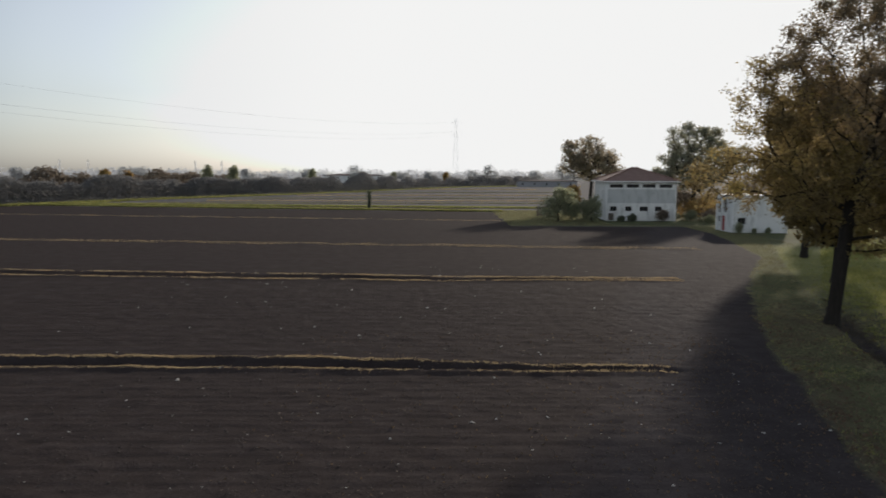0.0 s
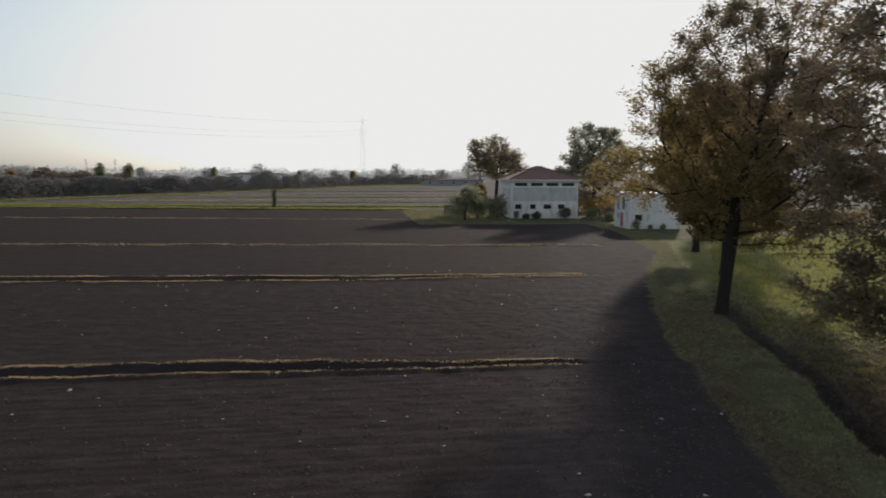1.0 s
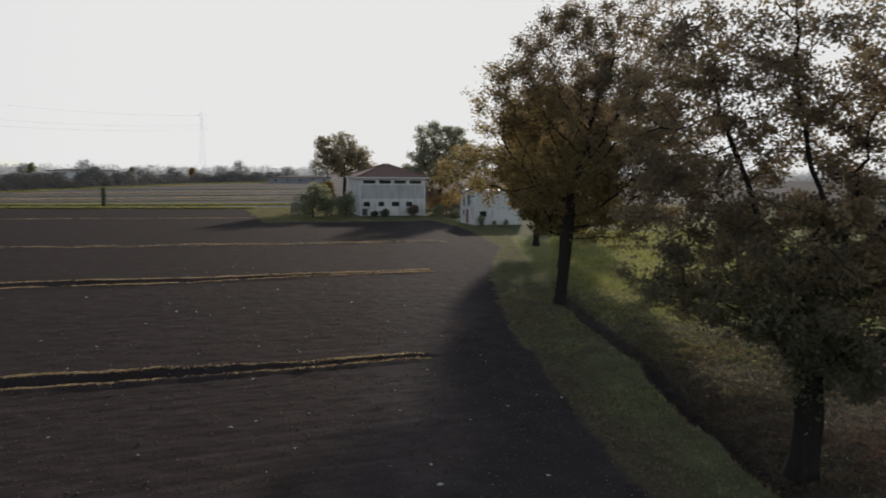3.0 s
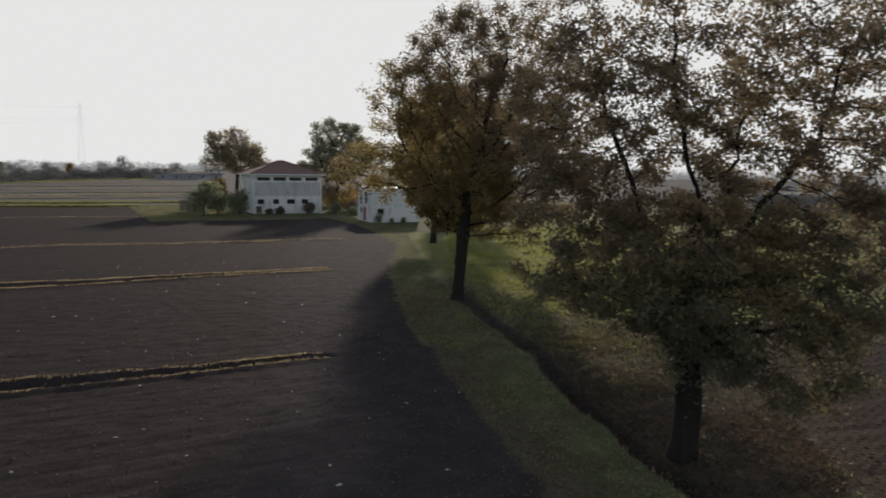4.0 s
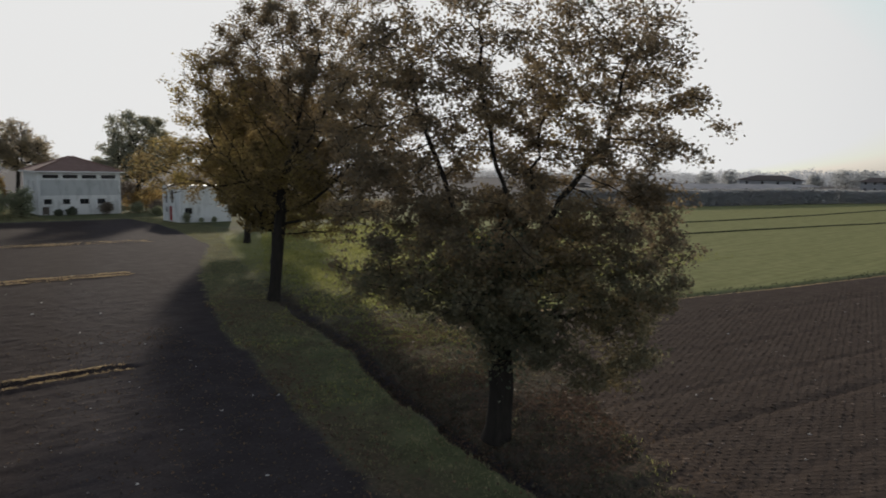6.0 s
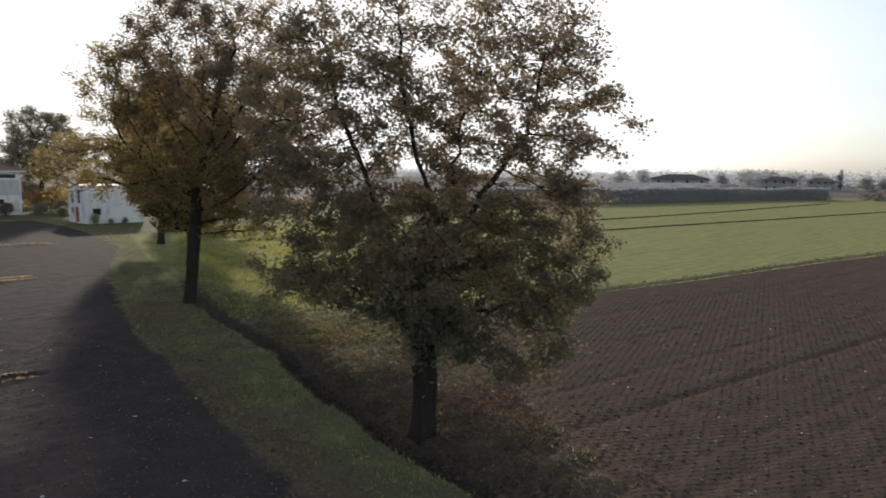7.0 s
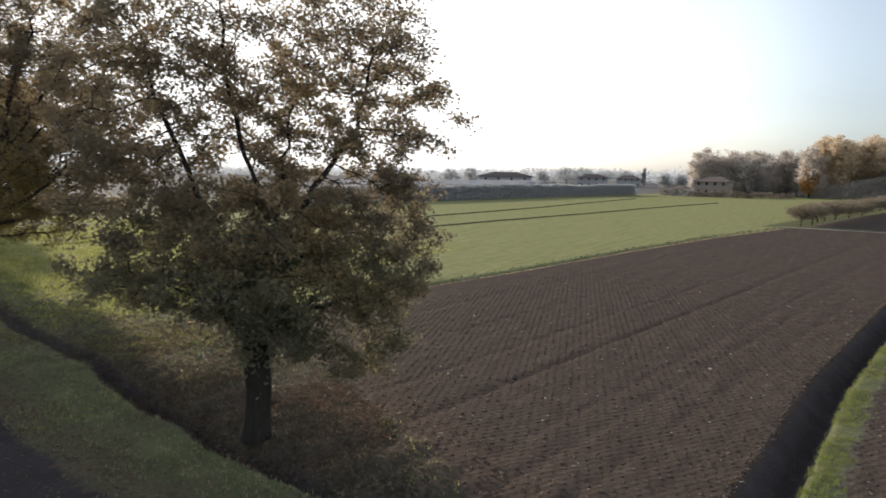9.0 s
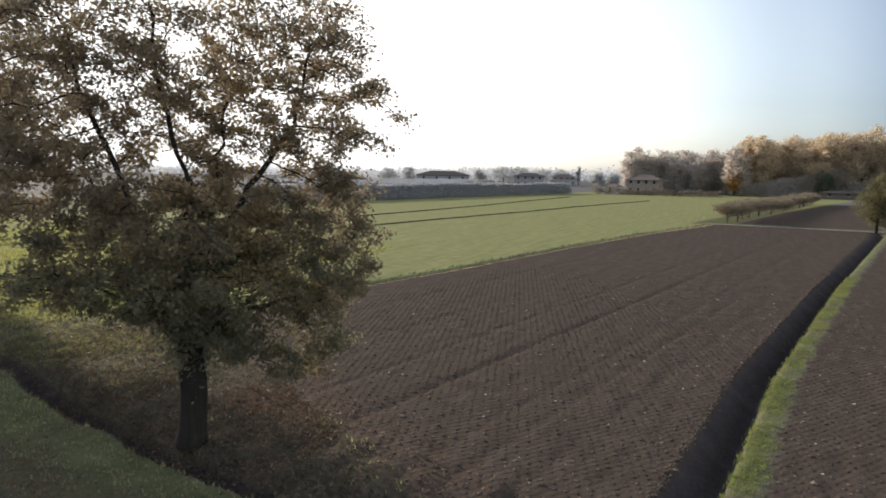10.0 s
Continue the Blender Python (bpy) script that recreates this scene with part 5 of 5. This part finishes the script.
blades("verge_grass", strewn(110000, 7, 40, 6, 108, lambda x, y, z, s, r, c, g, l: g * (z > -0.3) * (x < 30 + 0.12 * y) * 0.8 * (1 - np.clip(1.6 * l * (0.6 + vnoise(x * 0.9, y * 0.9, 97)), 0, 0.92)), 51), 0.10, 0.018, M_GRASS, "short green grass on the verge along the ditch", per=4)
blades("verge_grass", strewn(60000, 9, 60, -14, 4, lambda x, y, z, s, r, c, g, l: g * (z > -0.25) * sstep(-0.75, -0.1, vnoise(x * 0.9, y * 0.9, 93)), 52), 0.11, 0.010, M_GRASS_STRIP, "bright green grass strip along the ditch", per=7)
blades("verge_grass", strewn(60000, 9, 60, -14, 4, lambda x, y, z, s, r, c, g, l: g * (z > -0.25) * sstep(0.1, -0.5, vnoise(x * 0.9, y * 0.9, 93)) * 0.5, 59), 0.09, 0.010, M_GRASS, "dull dry patches in the grass strip", per=4)
blades("ditch_grass", strewn(26000, 9, 60, -14, 4, lambda x, y, z, s, r, c, g, l: (z < -0.28) * (y - np.interp(x, RDITCH_X, RDITCH_Y) > -0.75) * 0.6, 56), 0.14, 0.012, M_BRAMBLE, "rough dry growth on the ditch side", per=4)
blades("ditch_grass", strewn(30000, 9, 30, 4, 50, lambda x, y, z, s, r, c, g, l: (z < -0.15) * 0.9, 53), 0.2, 0.014, M_BRAMBLE, "rough dry growth in the ditch", per=4)
blades("meadow_grass", strewn(95000, 18, 70, 14, 80, lambda x, y, z, s, r, c, g, l: c * np.clip(1.3 - np.hypot(x, y) / 80, 0.15, 1) * sstep(44, 32, x), 54), 0.14, 0.02, M_GRASS_BRIGHT, "sunlit green meadow grass", per=3)
blades("meadow_grass", strewn(120000, 19, 66, 30, 104, lambda x, y, z, s, r, c, g, l: c * (1 - np.clip(s + r, 0, 1)) * (x - 0.52 * y > 1.0) * sstep(64, 50, x - 0.1 * y) * (0.35 + 0.65 * sstep(-0.4, 0.5, vnoise(x * 0.3, y * 0.3, 57))), 58), 0.24, 0.035, M_GRASS_BRIGHT, "tall yellow-green grass of the meadow behind the oaks", per=2)
blades("edge_grass", strewn(9000, 30, 118, 3, 27, lambda x, y, z, s, r, c, g, l: (np.abs(y - np.interp(x, BORDER_X, BORDER_Y) - 0.45) < 0.3), 55), 0.2, 0.03, M_WEED, "rough dark grass edge between green field and bare soil", per=4)
for line_x, line_y in (((40, 110, 143, 180, 222), (63, 56.4, 53.6, 52.6, 50.2)), ((40, 86, 111.5, 130, 157, 189, 207), (53, 45.7, 41.6, 38.1, 34.2, 28.3, 24.5))):
    n = int(26 * (line_x[-1] - line_x[0]))
    x = rng.uniform(line_x[0], line_x[-1], n)
    y = np.interp(x, line_x, line_y) + rng.normal(0, 0.1, n)
    blades("field_drain", np.c_[x, y, zones(x, y)[0]], 0.2, 0.05, M_WEED, "dark weedy drain line across the green field", lean=0.3, per=4)
n = 5000
x = rng.uniform(24, 116, n)
y = np.interp(x, BORDER_X, BORDER_Y) - 0.42 + rng.normal(0, 0.05, n)
blades("edge_straw", np.c_[x, y, zones(x, y)[0]], 0.06, 0.05, M_STRAW, "thin pale line of dry straw along the bare field", per=3)
for k, (dens, tall, wide) in enumerate(((80, 0.06, 0.010), (45, 0.08, 0.014), (26, 0.08, 0.010), (14, 0.08, 0.012))):
    x0 = (-32, -50, -70, -95)[k]
    for s in (-1, 1):
        n = int(dens * (FURROW_END[k] - x0))
        x = rng.uniform(x0, FURROW_END[k], n)
        y = furrow_y(k, x) + 0.12 * vnoise(x * 0.8, 0 * x, 11 + k) + s * furrow_half(k, x) * 1.05 + rng.normal(0, 0.045, n)
        w = (vnoise(x * 0.35, 0 * x, 60 + 2 * k + s) + rng.uniform(-1, 1, n)) > -0.15
        z = zones(x, y)[0]
        blades("bank_grass", np.c_[x, y, z][w], tall, wide, M_STRAW, "dry straw-coloured grass along a field drain", per=4)


def lumps(name, pts, small, large, mat, label, category, seed, flat=0.6):
    """Uneven lumps, each a squashed eight-sided stone; one joined mesh."""
    g = np.random.default_rng(seed)
    n = len(pts)
    base = np.array([(1, 0, 0), (0, 1, 0), (-1, 0, 0), (0, -1, 0), (0, 0, 1), (0, 0, -1)], float)
    s = small + (large - small) * g.uniform(0, 1, (n, 1, 1)) ** 3
    a = g.uniform(0, 6.28, n)
    rot = np.zeros((n, 3, 3))
    rot[:, 0, 0], rot[:, 0, 1], rot[:, 1, 0], rot[:, 1, 1], rot[:, 2, 2] = np.cos(a), -np.sin(a), np.sin(a), np.cos(a), 1
    v = np.einsum("nij,kj->nki", rot, base) * g.uniform(0.6, 1.3, (n, 6, 1)) * s * np.array([1, 1, flat]) + g.normal(0, 0.15, (n, 6, 3)) * s + pts[:, None, :]
    f = np.array([(0, 1, 4), (1, 2, 4), (2, 3, 4), (3, 0, 4), (1, 0, 5), (2, 1, 5), (3, 2, 5), (0, 3, 5)])
    faces = (np.arange(n)[:, None, None] * 6 + f[None]).reshape(-1, 3)
    return tagged(mesh_part(name, mesh_from(name, v.reshape(-1, 3), faces), mat), label, category, kind="stuff")


lumps("soil_clods", strewn(24000, -18, 15, 10, 42, lambda x, y, z, s, r, c, g, l: s * np.clip(1.2 - np.hypot(x, y) / 45, 0.1, 1), 71), 0.014, 0.05, M_CLOD, "dark crumbled clods on ploughed soil", "soil", 72)
lumps("soil_clods", strewn(2400, 13, 55, -14, 24, lambda x, y, z, s, r, c, g, l: r * np.clip(1.2 - np.hypot(x, y) / 50, 0.05, 1), 73), 0.02, 0.045, M_CLOD_R, "brown crumbled clods on ploughed soil", "soil", 74)
lumps("pebbles", strewn(420, -20, 14, 10, 60, lambda x, y, z, s, r, c, g, l: s * 0.8, 75), 0.02, 0.09, M_STONE, "scattered pale stones on dark soil", "stones", 76)
lumps("pebbles", strewn(420, 14, 50, -12, 20, lambda x, y, z, s, r, c, g, l: r * 0.6, 77), 0.02, 0.07, M_STONE, "scattered pale stones on brown soil", "stones", 78)

pts = strewn(42000, 9, 32, 2, 44, lambda x, y, z, s, r, c, g, l: np.clip(l + 0.08 * g, 0, 1) * 0.8, 81)
v, f = leaf_cloud(pts + [0, 0, 0.035], np.array([0.02]), 0.085, 0.3)
tagged(mesh_part("fallen_leaves", mesh_from("fallen_leaves", v, f), M_LITTER), "fallen brown and yellow leaves under the oaks", "leaves", kind="stuff")

pts = strewn(9000, -6, 13, 8, 34, lambda x, y, z, s, r, c, g, l: s * (0.25 + 0.75 * sstep(9, 1, np.interp(y, EDGE_Y, EDGE_X) - x)), 98)
v, f = leaf_cloud(pts + [0, 0, 0.03], np.array([0.02]), 0.075, 0.3)
tagged(mesh_part("fallen_leaves", mesh_from("fallen_leaves", v, f), M_LITTER), "small dry leaves and straw strewn on dark soil", "leaves", kind="stuff")
blades("verge_grass", strewn(9000, 9, 24, 18, 40, lambda x, y, z, s, r, c, g, l: g * (z > -0.1) * np.clip(vnoise(x * 0.7, y * 0.4, 99), 0, 1), 100), 0.12, 0.014, M_GRASS_BRIGHT, "bright green patches in the verge grass", per=4)

# red-brown litter on the ditch bank, and drifts of it along the edge of the soil
pts = np.concatenate([strewn(60000, 12, 28, 10, 30, lambda x, y, z, s, r, c, g, l: (x - np.interp(y, BANK_Y, BANK_X) > 0.2) * (1 - r) * (1 - 0.9 * c) * sstep(30, 20, y) * np.clip(0.55 + 0.7 * vnoise(x * 0.5, y * 0.5, 101), 0.05, 1), 102),
                      strewn(26000, 8, 24, 8, 40, lambda x, y, z, s, r, c, g, l: sstep(-0.8, 0.1, x - np.interp(y, EDGE_Y, EDGE_X)) * sstep(1.8, 0.3, x - np.interp(y, EDGE_Y, EDGE_X)) * np.clip(0.1 + 1.1 * vnoise(x * 0.35, y * 0.25, 103), 0, 1), 104),
                      strewn(40000, 9, 24, 8, 34, lambda x, y, z, s, r, c, g, l: g * (z > -0.3) * np.clip(0.05 + 0.6 * vnoise(x * 0.55, y * 0.4, 105), 0.03, 1), 106)])
v, f = leaf_cloud(pts + [0, 0, 0.04], np.array([0.03]), 0.08, 0.4)
tagged(mesh_part("fallen_leaves", mesh_from("fallen_leaves", v, f), M_LITTER_RED), "red-brown leaf litter on the ditch bank and verge edge", "leaves", kind="stuff")

# rough growth on the ditch bank
pts = strewn(60000, 12, 30, 4, 30, lambda x, y, z, s, r, c, g, l: np.clip(vnoise(x * 0.45, y * 0.45, 91) + 0.15, 0, 1) * (x - np.interp(y, BANK_Y, BANK_X) > 0.5) * (1 - r) * (1 - 0.8 * c) * (0.2 + 0.8 * sstep(14.5, 12, y)), 82)
pts[:, 2] += rng.uniform(0, 1, len(pts)) ** 1.5 * 0.35 * np.clip(vnoise(pts[:, 0] * 0.45, pts[:, 1] * 0.45, 91) + 0.15, 0, 1)
v, f = leaf_cloud(pts, np.array([0.05]), 0.10, 0.6)
tagged(mesh_part("bank_undergrowth", mesh_from("bank_undergrowth", v, f), M_BRAMBLE), "rough bramble and weed growth on the ditch bank", "undergrowth", kind="stuff")
blades("bank_weeds", strewn(26000, 12, 34, 4, 50, lambda x, y, z, s, r, c, g, l: np.where(y < 13, 0.7, 0.22) * (x - np.interp(y, BANK_Y, BANK_X) > 1.5) * (1 - r) * (1 - c), 83), 0.14, 0.018, M_WEED, "rough green and dry weeds on the ditch bank", per=4)

# bank grass in bright patches, which stand for sun on it
blades("bank_grass", strewn(26000, 16, 40, 19, 44, lambda x, y, z, s, r, c, g, l: (1 - r) * (1 - 0.5 * c) * np.clip(0.25 + 0.9 * vnoise(x * 0.35, y * 0.35, 95), 0, 1) * sstep(19, 26, y) * sstep(0.9, 1.8, x - np.interp(y, BANK_Y, BANK_X)), 87), 0.13, 0.016, M_GRASS_STRIP, "green grass on the ditch bank, brightened in patches for the sun", per=4)
blades("edge_grass", strewn(5000, 13, 20, 3.5, 11, lambda x, y, z, s, r, c, g, l: (np.abs(x - 15.0 - 0.72 * (y - 7.4) + 0.3) < 0.35 + 0.3 * vnoise(x, y, 96)) * 0.12, 88), 0.13, 0.018, M_GRASS_BRIGHT, "yellow-green grass at the edge of the bare field", per=3)

# crumbs of soil in the drilled rows of the brown field
g = np.random.default_rng(84)
vv, uu = np.meshgrid(np.arange(-20.1, 27, 0.15), np.arange(13.35, 66, 0.3))
even = (np.arange(uu.shape[0])[:, None] + np.arange(uu.shape[1])[None, :]) % 2 == 0
x = uu[even] + g.normal(0, 0.03, even.sum())
y = vv[even] + g.normal(0, 0.02, even.sum()) - 0.2 * x
z, soil, soil_r, crop, grass, litter, shade_band = zones(x, y)
ok = (soil_r > 0.6) & (g.uniform(0, 1, x.shape) < 0.97 - 0.97 * sstep(36, 64, x))
lumps("row_clods", np.c_[x, y, z][ok], 0.06, 0.10, M_CLOD_R, "drilled rows of crumbly brown soil", "soil", 85, 0.32)
x = g.uniform(12.5, 62, 2600)
y = np.interp(x, RDITCH_X, RDITCH_Y) + g.normal(0.02, 0.06, 2600)
lumps("ditch_clods", np.c_[x, y, zones(x, y)[0]], 0.03, 0.08, M_CLOD_R, "pale crumbs of soil along the ditch edge", "soil", 86)

# grass along the far green track
for k, (x0, x1, y0, y1, wd, n) in enumerate(((-105, 12, 168.5, 146.3, 0.5, 7500), (-105, 45, 175.6, 157.6, 0.7, 9000))):
    u = rng.uniform(0, 1, n)
    blades("track_grass", np.c_[x0 + (x1 - x0) * u, y0 + (y1 - y0) * u + rng.normal(0, wd, n), np.zeros(n)], 0.4, 0.14, M_GRASS_BRIGHT, "bright grass along the far field track", per=4)
blades("track_grass", strewn(22000, 9, 26, 100, 152, lambda x, y, z, s, r, c, g, l: g * 0.5, 86), 0.20, 0.06, M_GRASS, "green grass patch by the barn", per=3)
